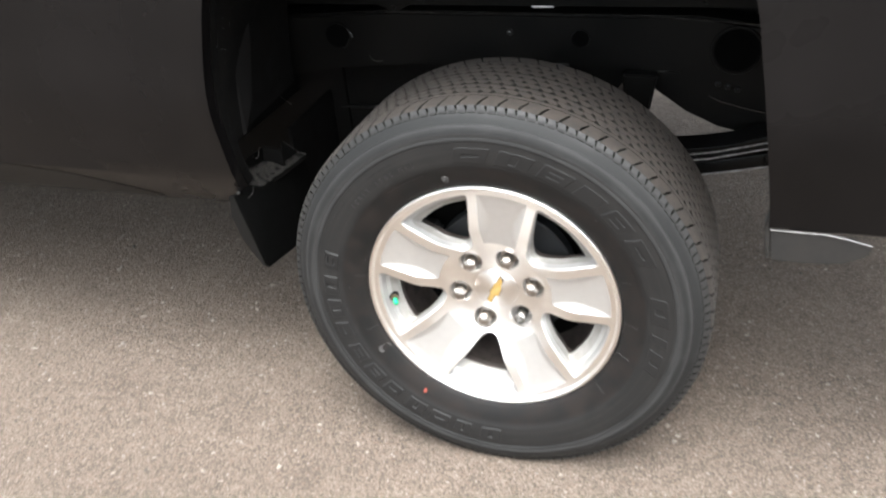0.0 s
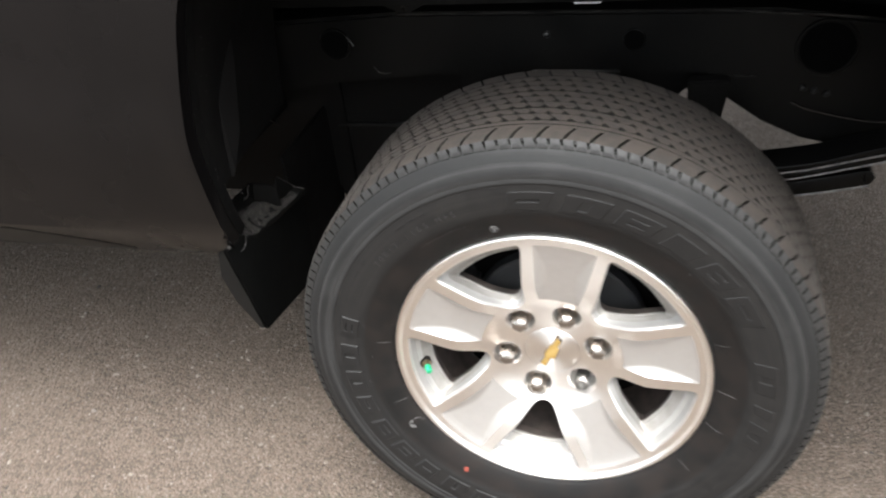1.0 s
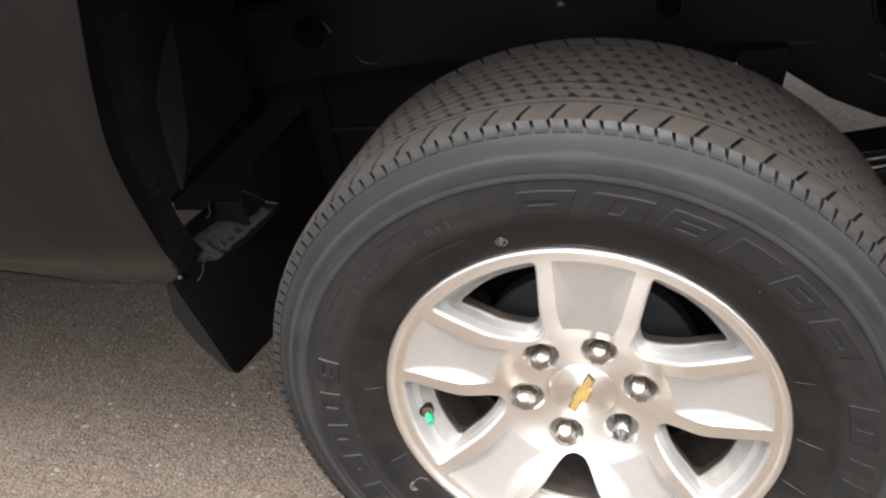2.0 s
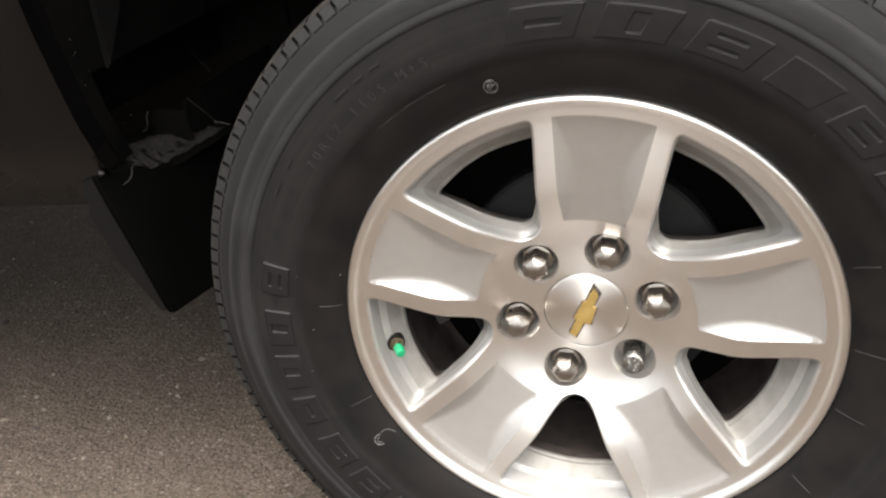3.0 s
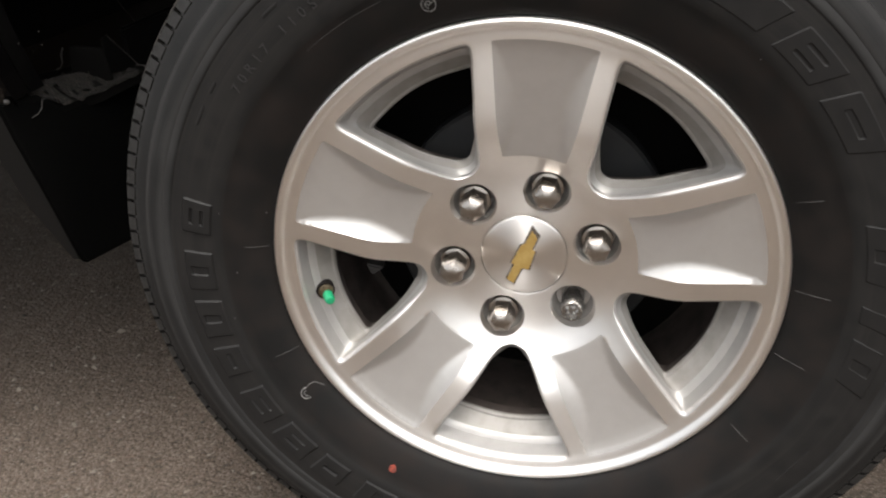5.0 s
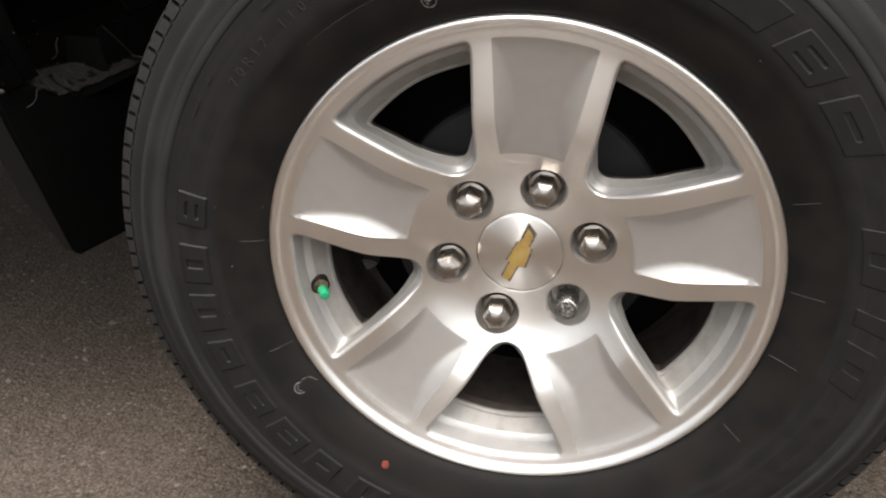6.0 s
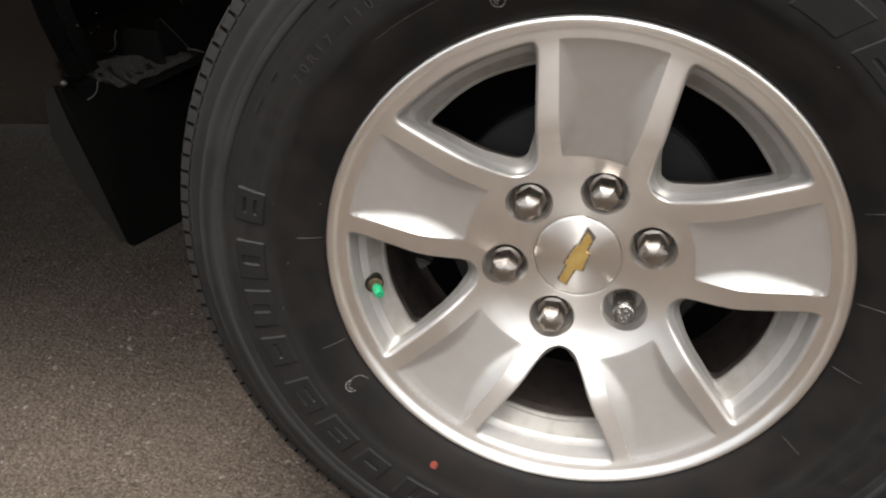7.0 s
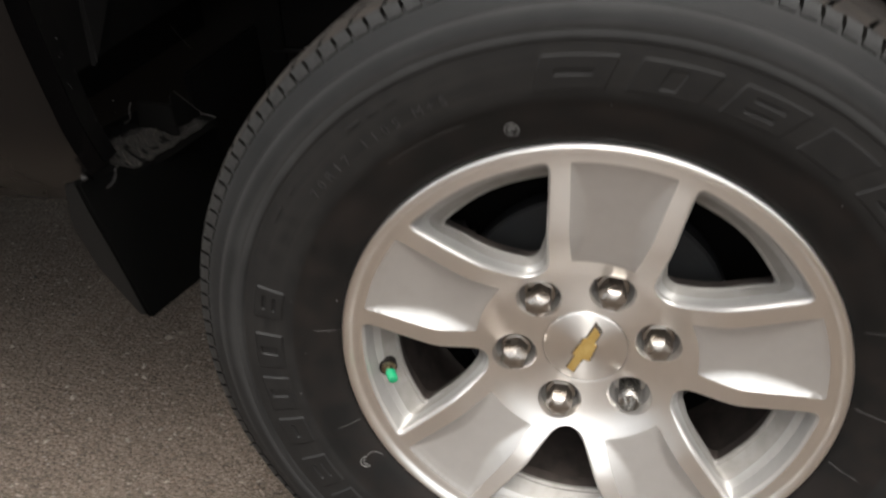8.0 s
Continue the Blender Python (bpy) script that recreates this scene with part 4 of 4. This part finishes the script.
part("mud_flap", slab(FLAP, -0.486, -0.479, "x", 0.0025), FLAP_BLACK, truck, "black moulded mud flap ahead of the wheel")
bm = bmesh.new()
front = [(-0.482, -0.034, 0.552), (-0.482, -0.026, 0.520), (-0.482, -0.005, 0.450), (-0.482, 0.018, 0.366)]
back = [(-0.488, -0.040, 0.552), (-0.499, -0.033, 0.505), (-0.503, -0.008, 0.440), (-0.489, 0.018, 0.366)]
loft(bm, [front, back, [(x - 0.002, y + 0.006, z) for x, y, z in back], [(x - 0.002, y + 0.006, z) for x, y, z in front]], closed=False)
part("flap_side", bm, GREYPL, truck, "dark grey side web of the mud flap")


part("splash_guard", slab(((0.232, 0.300), (0.475, 0.300), (0.475, 0.565), (0.245, 0.565)), -0.512, -0.504, "x", 0.003), BLACK, truck, "black splash guard inboard of the mud flap")


def ledge_top(x, y):
    """Height of the ledge: it falls gently inwards and rolls over along its rear edge."""
    fall = min(max((x + 0.506 - ledge_reach(y)) / 0.027, 0.0), 1.0)
    drop = float(np.interp(y, (0.022, 0.06, 0.12, 0.20), (0.0, 0.020, 0.018, 0.005)))
    return 0.549 - 0.0965 * y - 0.022 * (x + 0.48) - drop * fall * fall * (3 - 2 * fall)


def ledge_reach(y):
    """The rear edge bows towards the wheel along the ledge."""
    return 0.022 * min(max((y - 0.10) / 0.10, 0.0), 1.0)


bm = bmesh.new()
tops, lows = [], []
for y in np.linspace(-0.026, 0.212, 25):
    deep = 0.006 + 0.074 * min(max((y - 0.02) / 0.05, 0.0), 1.0)
    xs = [-0.4795 - deep + (deep + ledge_reach(y)) * t for t in (0, 0.3, 0.5, 0.6, 0.7, 0.8, 0.9, 1.0)]
    tops.append([(x, y, ledge_top(x, y)) for x in xs])
    lows.append([(x, y, ledge_top(x, y) - 0.010) for x in xs])
loft(bm, [[*t, *l[::-1]] for t, l in zip(tops, lows)])
for rows, turn in ((tops[0] + lows[0][::-1], 1), (tops[-1] + lows[-1][::-1], -1)):
    bm.faces.new([bm.verts.new(p) for p in rows[::turn]])
bmesh.ops.remove_doubles(bm, verts=bm.verts, dist=0.0001)
bmesh.ops.recalc_face_normals(bm, faces=bm.faces)
part("flap_ledge", bm, BLACK, truck, "black ledge on top of the mud flap")
# A flat tab stands at the back of the ledge, with a thin wing behind it.
bracket = part("flap_bracket", slab(((-0.519, 0.528), (-0.469, 0.527), (-0.472, 0.562), (-0.474, 0.5635), (-0.510, 0.5675), (-0.513, 0.566)), 0.142, 0.147, "y", 0.0012), BLACK, truck, "grey plastic tab above the mud flap")
part("flap_wing", slab(((0.148, 0.535), (0.148, 0.572), (0.158, 0.574), (0.208, 0.529), (0.206, 0.522)), -0.476, -0.4735, "x", 0.0006), BLACK, truck, "thin black wing beside the tab")
for y, z, s in ((-0.022, 0.5525, 0.0028),):
    bm = bmesh.new()
    lathe(bm, [(0.0005, s), (s * 0.6, s * 0.7), (s, 0), (s, -0.002)], 14)
    bolt = part("bolt", bm, FLASH, truck, "small grey screw head")
    bolt.matrix_basis = pose(-0.478, y, z, 0, 0, 90)


def dirt_clump():
    """Caked mud lying along the ledge: an uneven crust."""
    bm = bmesh.new()
    rows = []
    for i in range(34):
        row = []
        for j in range(16):
            u, v = i / 33, j / 15
            y = 0.030 + 0.165 * u
            wide = 0.044 * min(1, 0.35 + 3.2 * u) * (1 if y < 0.138 else 0.42)
            x = -0.4775 + ledge_reach(y) - wide * v
            edge = min(1, 5 * min(u, 1 - u, v + 0.12, 1.0 - v))
            h = 0.003 * edge * (0.1 + noise.noise(Vector((x * 90, y * 60, 0.3)))) * (1 if u < 0.6 else 0.4) + 0.0016 * noise.noise(Vector((x * 420 + y * 90, y * 130, 2)))
            droop = 0.004 * max(0, 1 - v * 6) * (0.5 + noise.noise(Vector((y * 60, 1, 5))))
            row.append(bm.verts.new((x + 0.003 * noise.noise(Vector((y * 90, v * 3, 5))), y, ledge_top(x, y) + 0.0026 - droop * (v < 0.15) + max(h, -0.0008) - 0.004 * (v > 0.95 or u < 0.02 or u > 0.98))))
        rows.append(row)
    for a, b in zip(rows, rows[1:]):
        for j in range(15):
            # The crust is broken: bare patches show between the lumps.
            c = (a[j].co + b[j + 1].co) / 2
            if noise.noise(Vector((c.x * 120, c.y * 95, 7))) > -0.22 - 0.25 * (3 < j < 12):
                bm.faces.new((a[j], a[j + 1], b[j + 1], b[j]))
    bmesh.ops.delete(bm, geom=[v for v in bm.verts if not v.link_faces], context="VERTS")
    bmesh.ops.recalc_face_normals(bm, faces=bm.faces)
    return bm


part("caked_mud", dirt_clump(), MUD, truck, "dried brown mud caked on the ledge", smooth=60)
rng = np.random.default_rng(21)
straw = bmesh.new()
for _ in range(26):
    y = rng.uniform(0.03, 0.165)
    x = -0.4775 + ledge_reach(y) - rng.uniform(0.0, 0.036) * min(1, 0.4 + 8 * (y - 0.02))
    a, long = rng.uniform(0, 3.14), rng.uniform(0.004, 0.016)
    ends = [(x + k * long * math.cos(a), y + k * long * math.sin(a)) for k in (-0.5, 0.0, 0.5)]
    tube(straw, [(min(px, -0.4785 + ledge_reach(py)), py, ledge_top(px, py) + 0.0045 + 0.002 * (n == 1)) for n, (px, py) in enumerate(ends)], 0.00034, 5)
tagged(part("dry_straw", straw, STRAW, truck, "bits of dry straw in the mud"), kind="stuff")
part("worn_edge", tube(bmesh.new(), [(-0.4775, 0.2035, 0.5300), (-0.466, 0.2070, 0.5275), (-0.4560, 0.2095, 0.5235)], 0.0008, 6), FLASH, truck, "pale worn edge")
part("wire_end", tube(bmesh.new(), [(-0.4765, 0.004, 0.529), (-0.475, 0.012, 0.5300), (-0.475, 0.020, 0.5335), (-0.476, 0.025, 0.541)], 0.0006, 6), FLASH, truck, "short bent wire end")
part("wing_edge", tube(bmesh.new(), [(-0.4732, 0.158, 0.5745), (-0.4732, 0.180, 0.555), (-0.4732, 0.208, 0.5295)], 0.0006, 6), FLASH, truck, "pale edge of the wing")
part("wire_hook", tube(bmesh.new(), [(-0.531, 0.137, 0.543), (-0.526, 0.138, 0.545), (-0.523, 0.139, 0.550), (-0.5225, 0.140, 0.560), (-0.519, 0.141, 0.566)], 0.0009, 6), FLASH, truck, "small wire hook beside the tab")
part("bare_wire", tube(bmesh.new(), [(-0.556, 0.320, 0.602), (-0.574, 0.368, 0.573), (-0.590, 0.420, 0.541)], 0.0007, 6), FLASH, truck, "short bare wire")

# Lower rear corner of the bed side: a dark plate tucked under a hem highlight, painted as a bright bar.
HEM = ((0.443, 0.5805), (0.480, 0.5800), (0.523, 0.5790), (0.553, 0.5735), (0.583, 0.5660))
part("lower_plate", slab((*HEM, (0.584, 0.558), (0.580, 0.546), (0.552, 0.531), (0.515, 0.5265), (0.470, 0.5255), (0.448, 0.5275)), -0.0480, -0.041, "y", 0.002), PLATE, truck, "scuffed grey plate under the bed side")
part("hem_highlight", tube(bmesh.new(), [(x, -0.0490, z) for x, z in HEM], 0.0016, 8), EDGE, truck, "painted highlight along the top edge of the plate")
part("end_clip", slab(((0.4385, 0.606), (0.4430, 0.598), (0.4440, 0.582), (0.4475, 0.5275), (0.4425, 0.526), (0.4365, 0.560), (0.4345, 0.585)), -0.047, -0.028, "y", 0.002), MUD, truck, "dirty brown clip at the end of the plate")

# ---- frame, springs and underside ----
rail = ((-1.85, 0.60), (-0.75, 0.60), (-0.45, 0.655), (-0.25, 0.672), (0.205, 0.672), (0.228, 0.638), (0.29, 0.594), (0.35, 0.566), (0.41, 0.552), (0.50, 0.545), (1.2, 0.545), (1.2, 0.700), (0.62, 0.735), (0.30, 0.777), (-0.30, 0.782), (-0.55, 0.768), (-0.85, 0.72), (-1.85, 0.72))
bm = slab(rail, 0.350, 0.420, "y", 0.006)
frame_rail = part("frame_rail", bm, FRAME, truck, "black waxed ladder-frame rail")


def rail_hole(x, z, r, depth=0.012):
    """A punched hole's rolled edge round a black disc that paints in the dark inside."""
    bm = bmesh.new()
    rows = lathe(bm, [(r * 1.14, 0.0005), (r * 1.11, 0.0030), (r * 1.02, 0.0032), (r * 0.98, 0.0014), (r * 0.5, 0.0013)], 32, [0, 0, 0, 1])
    bm.faces.new(rows[-1]).material_index = 1
    ob = part("rail_hole", bm, [FRAME, HOLE], frame_rail, "dark disc painted as a round hole in the rail")
    ob.location = (x, 0.3495, z)
    return ob


rail_hole(0.0905, 0.733, 0.016)
rail_hole(0.372, 0.717, 0.040)
rail_hole(-0.412, 0.730, 0.025)
# Strip under the bed floor above the rail, a pierced bracket between them, and small hooks and edges.
part("floor_strip", slab(((-0.60, 0.794), (0.62, 0.792), (0.62, 0.8135), (-0.60, 0.8135)), 0.350, 0.372, "y", 0.003), FRAME, truck, "black folded strip under the bed floor")
tab = part("pierced_bracket", slab(((-0.318, 0.7935), (-0.292, 0.7825), (-0.272, 0.7825), (-0.247, 0.7935)), 0.352, 0.356, "y", 0.0008), FRAME, truck, "black pierced bracket on the rail")
# Small holes too are discs, their inner shade painted black.
for x, z, r in ((-0.282, 0.7885, 0.0038), (-0.220, 0.8035, 0.0030), (-0.196, 0.8035, 0.0030), (0.31, 0.8030, 0.0032)):
    bm = bmesh.new()
    rows = lathe(bm, [(r * 1.25, 0.0), (r * 1.2, 0.0008), (r, 0.0007), (r * 0.9, 0.0002)], 16, [0, 0, 1])
    bm.faces.new(rows[-1]).material_index = 1
    part("punched_hole", bm, [DULL, HOLE], tab, "small dark disc painted as a punched hole").location = (x, 0.3515 if z < 0.79 else 0.3495, z)
part("curved_bar", tube(bmesh.new(), [(-0.346, 0.346, 0.690), (-0.338, 0.343, 0.682), (-0.326, 0.342, 0.6795), (-0.316, 0.345, 0.6805)], 0.0009, 6), DULL, truck, "small bent clip on the rail")
# Bright arc on the left hole's rim, painted in as a curved bar.
part("curved_bar", tube(bmesh.new(), [(-0.388, 0.346, 0.745), (-0.381, 0.343, 0.737), (-0.377, 0.344, 0.728)], 0.0016, 6), DULL, truck, "curved bar painted as the bright arc beside the hole")
part("stop_plate", slab(((-0.075, 0.6815), (0.070, 0.6815), (0.066, 0.6850), (-0.070, 0.6850)), 0.338, 0.3465, "y", 0.0012), DULL, truck, "dull steel plate over the tyre")
part("flange_edge", tube(bmesh.new(), [(0.232, 0.3475, 0.6735), (0.275, 0.3475, 0.6725)], 0.0012, 6), DULL, truck, "dull steel flange edge")
bm = bmesh.new()
lathe(bm, [(0.0008, 0.003), (0.005, 0.002), (0.0062, -0.001)], 12)
part("rivet", bm, DULL, truck, "dull rivet head").location = (-0.047, 0.349, 0.742)
part("brake_line", tube(bmesh.new(), [(0.33, 0.345, 0.630), (0.352, 0.345, 0.619), (0.398, 0.345, 0.607), (0.436, 0.345, 0.600), (0.50, 0.345, 0.596)], 0.0013, 8), TREAD, truck, "thin brown brake line")
# Broken highlight along the rail's rolled top edge, painted as a thin bar.
part("rail_glint", tube(bmesh.new(), [(-0.30, 0.3490, 0.7800), (-0.05, 0.3485, 0.7790), (0.20, 0.3490, 0.7780), (0.42, 0.349, 0.763)], 0.0013, 6), DULL, truck, "painted highlight along the rolled top edge of the rail")
part("bump_stop", slab(((0.174, 0.676), (0.238, 0.676), (0.226, 0.605), (0.205, 0.585), (0.176, 0.596)), 0.318, 0.346, "y", 0.004), FRAME, truck, "black bump stop bracket")
part("frame_gusset", slab(((-0.20, 0.60), (0.138, 0.60), (0.161, 0.632), (0.170, 0.643), (0.200, 0.646), (0.204, 0.68), (-0.20, 0.68)), 0.365, 0.415, "y", 0.003), FRAME, truck, "black gusset under the rail")
part("bed_sill", slab(((0.20, 0.70), (1.2, 0.66), (1.2, 0.814), (0.20, 0.814)), 0.425, 0.455, "y", 0.003), BLACK, truck, "black sill under the bed floor")
# Narrow white bar in front of the floor strip.
part("white_bar", slab(((-0.002, 0.7922), (0.040, 0.7922), (0.040, 0.7945), (-0.002, 0.7945)), 0.3455, 0.349, "y", 0.0004), WHITE, truck, "narrow white bar")
for x in (0.345, 0.362, 0.380):
    bm = bmesh.new()
    lathe(bm, [(0.0008, 0.004), (0.0045, 0.003), (0.006, 0.0), (0.006, -0.003)], 10)
    part("rivet", bm, GREYPL, truck, "pale rivet").location = (x, 0.349, 0.652 - 0.25 * (x - 0.345))


def leaf(points, thick, y0, y1, rounded=0.0):
    """A spring leaf: a flat bar that follows a curve; its far end may be rounded over a length."""
    bm = bmesh.new()
    mid = spline(points, 8)
    loops = []
    for k, (x, z) in enumerate(mid):
        a, b = mid[max(k - 1, 0)], mid[min(k + 1, len(mid) - 1)]
        t = (b - a) / np.linalg.norm(b - a)
        left = float(np.linalg.norm(mid[-1] - mid[k]))
        full = math.sqrt(max(0.02, 1 - (1 - left / rounded) ** 2)) if left < rounded else 1.0
        nx, nz = -t[1] * thick / 2 * full, t[0] * thick / 2 * full
        c = 0.0015
        loops.append([(x + nx, y0 + c, z + nz), (x + nx, y1 - c, z + nz), (x + nx * 0.7, y1, z + nz * 0.7), (x - nx * 0.7, y1, z - nz * 0.7), (x - nx, y1 - c, z - nz), (x - nx, y0 + c, z - nz), (x - nx * 0.7, y0, z - nz * 0.7), (x + nx * 0.7, y0, z + nz * 0.7)])
    rows = loft(bm, loops)
    bm.faces.new(rows[0][::-1])
    bm.faces.new(rows[-1])
    bmesh.ops.recalc_face_normals(bm, faces=bm.faces)
    return bm


part("spring_leaf", leaf(((-0.14, 0.522), (0, 0.515), (0.33, 0.5525), (0.46, 0.5875), (0.74, 0.66)), 0.011, 0.270, 0.335), FRAME, truck, "black leaf spring")
part("spring_leaf", leaf(((-0.14, 0.510), (0, 0.503), (0.33, 0.540), (0.46, 0.5755), (0.60, 0.611)), 0.011, 0.270, 0.335), FRAME, truck, "black leaf spring")
part("spring_leaf", leaf(((-0.14, 0.494), (0, 0.487), (0.25, 0.500), (0.34, 0.518), (0.428, 0.538), (0.438, 0.5405), (0.444, 0.542), (0.448, 0.543), (0.452, 0.544)), 0.024, 0.270, 0.335, 0.014), FRAME, truck, "black overload leaf with a rounded end")
# Pale bars along the leaf edges stand in for their shine.
for a, b, z in ((0.30, 0.56, -0.0065), (0.30, 0.52, -0.0185)):
    xs = np.linspace(a, b, 6)
    zs = np.interp(xs, (0.0, 0.33, 0.46, 0.60), (0.515, 0.5525, 0.5875, 0.624)) + z
    part("leaf_highlight", tube(bmesh.new(), [(x, 0.2695, zz) for x, zz in zip(xs, zs)], 0.0014, 6), EDGE, truck, "painted highlight along the edge of a spring leaf")
part("leaf_highlight", tube(bmesh.new(), [(x, 0.2695, z) for x, z in ((0.30, 0.497), (0.345, 0.5075), (0.40, 0.518), (0.445, 0.5285))], 0.0014, 6), EDGE, truck, "painted highlight along the edge of a spring leaf")
bm = bmesh.new()
box(bm, -0.90, 0.140, 0.46, 1.35, 0.345, 0.74)
bevel_all(bm, 0.04, 3)
tank = part("fuel_tank", bm, BLACK, truck, "black fuel tank under the bed")
part("tank_flange", slab(((-0.482, 0.527), (0.12, 0.527), (0.12, 0.533), (-0.482, 0.533)), 0.448, 0.470, "y", 0.002), GREYPL, tank, "thin flange round the tank")
for x in (-0.492, -0.05):
    part("tank_strap", slab(((x, 0.350), (x + 0.030, 0.350), (x + 0.030, 0.735), (x, 0.735)), 0.450, 0.4595, "y", 0.002), BLACK, tank, "black steel strap round the tank")
bm = bmesh.new()
box(bm, -1.9, 1.25, 0.32, 1.92, 0.815, 0.86)
part("bed_floor", bm, BLACK, truck, "black underside of the truck bed")
for x in (-1.4, -0.8, -0.2, 0.25, 0.75, 1.15):
    bm = bmesh.new()
    box(bm, x - 0.04, x + 0.04, 0.43, 1.90, 0.785, 0.8145)
    part("crossmember", bm, BLACK, truck, "black bed crossmember", smooth=0)
bm = bmesh.new()
box(bm, -1.9, 1.25, 1.93, 1.95, 0.60, 1.32)
box(bm, 1.22, 1.25, -0.04, 1.929, 0.80, 1.30)
box(bm, -1.9, -1.87, -0.04, 1.929, 0.56, 1.30)
part("bed_walls", bm, PAINT, truck, "charcoal far side and ends of the bed", smooth=0)
bm = slab(((-1.85, 0.60), (1.2, 0.56), (1.2, 0.70), (-1.85, 0.72)), 1.45, 1.52, "y", 0.006)
part("far_frame_rail", bm, FRAME, truck, "black frame rail on the far side")


# Rail along the top of the bed, its inner sides, the cab ahead and a floor pan: unseen, closed off plainly, added to
# keep light from under the truck.
bm = bmesh.new()
box(bm, -1.895, 1.245, -0.066, 0.335, 1.275, 1.335)
bevel_all(bm, 0.012, 2)
part("bed_rail", bm, PAINT, truck, "unseen charcoal rail along the top of the bed, added to block light")
bm = bmesh.new()
box(bm, -1.865, -0.61, 0.02, 0.33, 0.815, 1.27)
part("bed_inner_side", bm, BLACK, truck, "unseen black inner side of the bed, added to block light", smooth=0)
bm = bmesh.new()
box(bm, 0.61, 1.215, 0.02, 0.33, 0.815, 1.27)
part("bed_inner_side", bm, BLACK, truck, "unseen black inner side of the bed, added to block light", smooth=0)
CAB = ((-1.93, 0.45), (-1.93, 1.38), (-2.02, 1.40), (-2.16, 1.84), (-2.30, 1.90), (-3.25, 1.90), (-3.42, 1.85), (-3.98, 1.30), (-5.05, 1.20), (-5.20, 1.05), (-5.22, 0.45))
part("cab", slab(CAB, -0.075, 1.95, "y", 0.03), PAINT, truck, "unseen charcoal cab and bonnet, added to block light")
# Unseen box added under the truck to darken the ground there.
bm = bmesh.new()
box(bm, -1.92, -0.96, 0.42, 1.75, 0.40, 0.765)
part("underbody_blocker", bm, BLACK, truck, "unseen black box ahead of the fuel tank, added to block light", smooth=0)
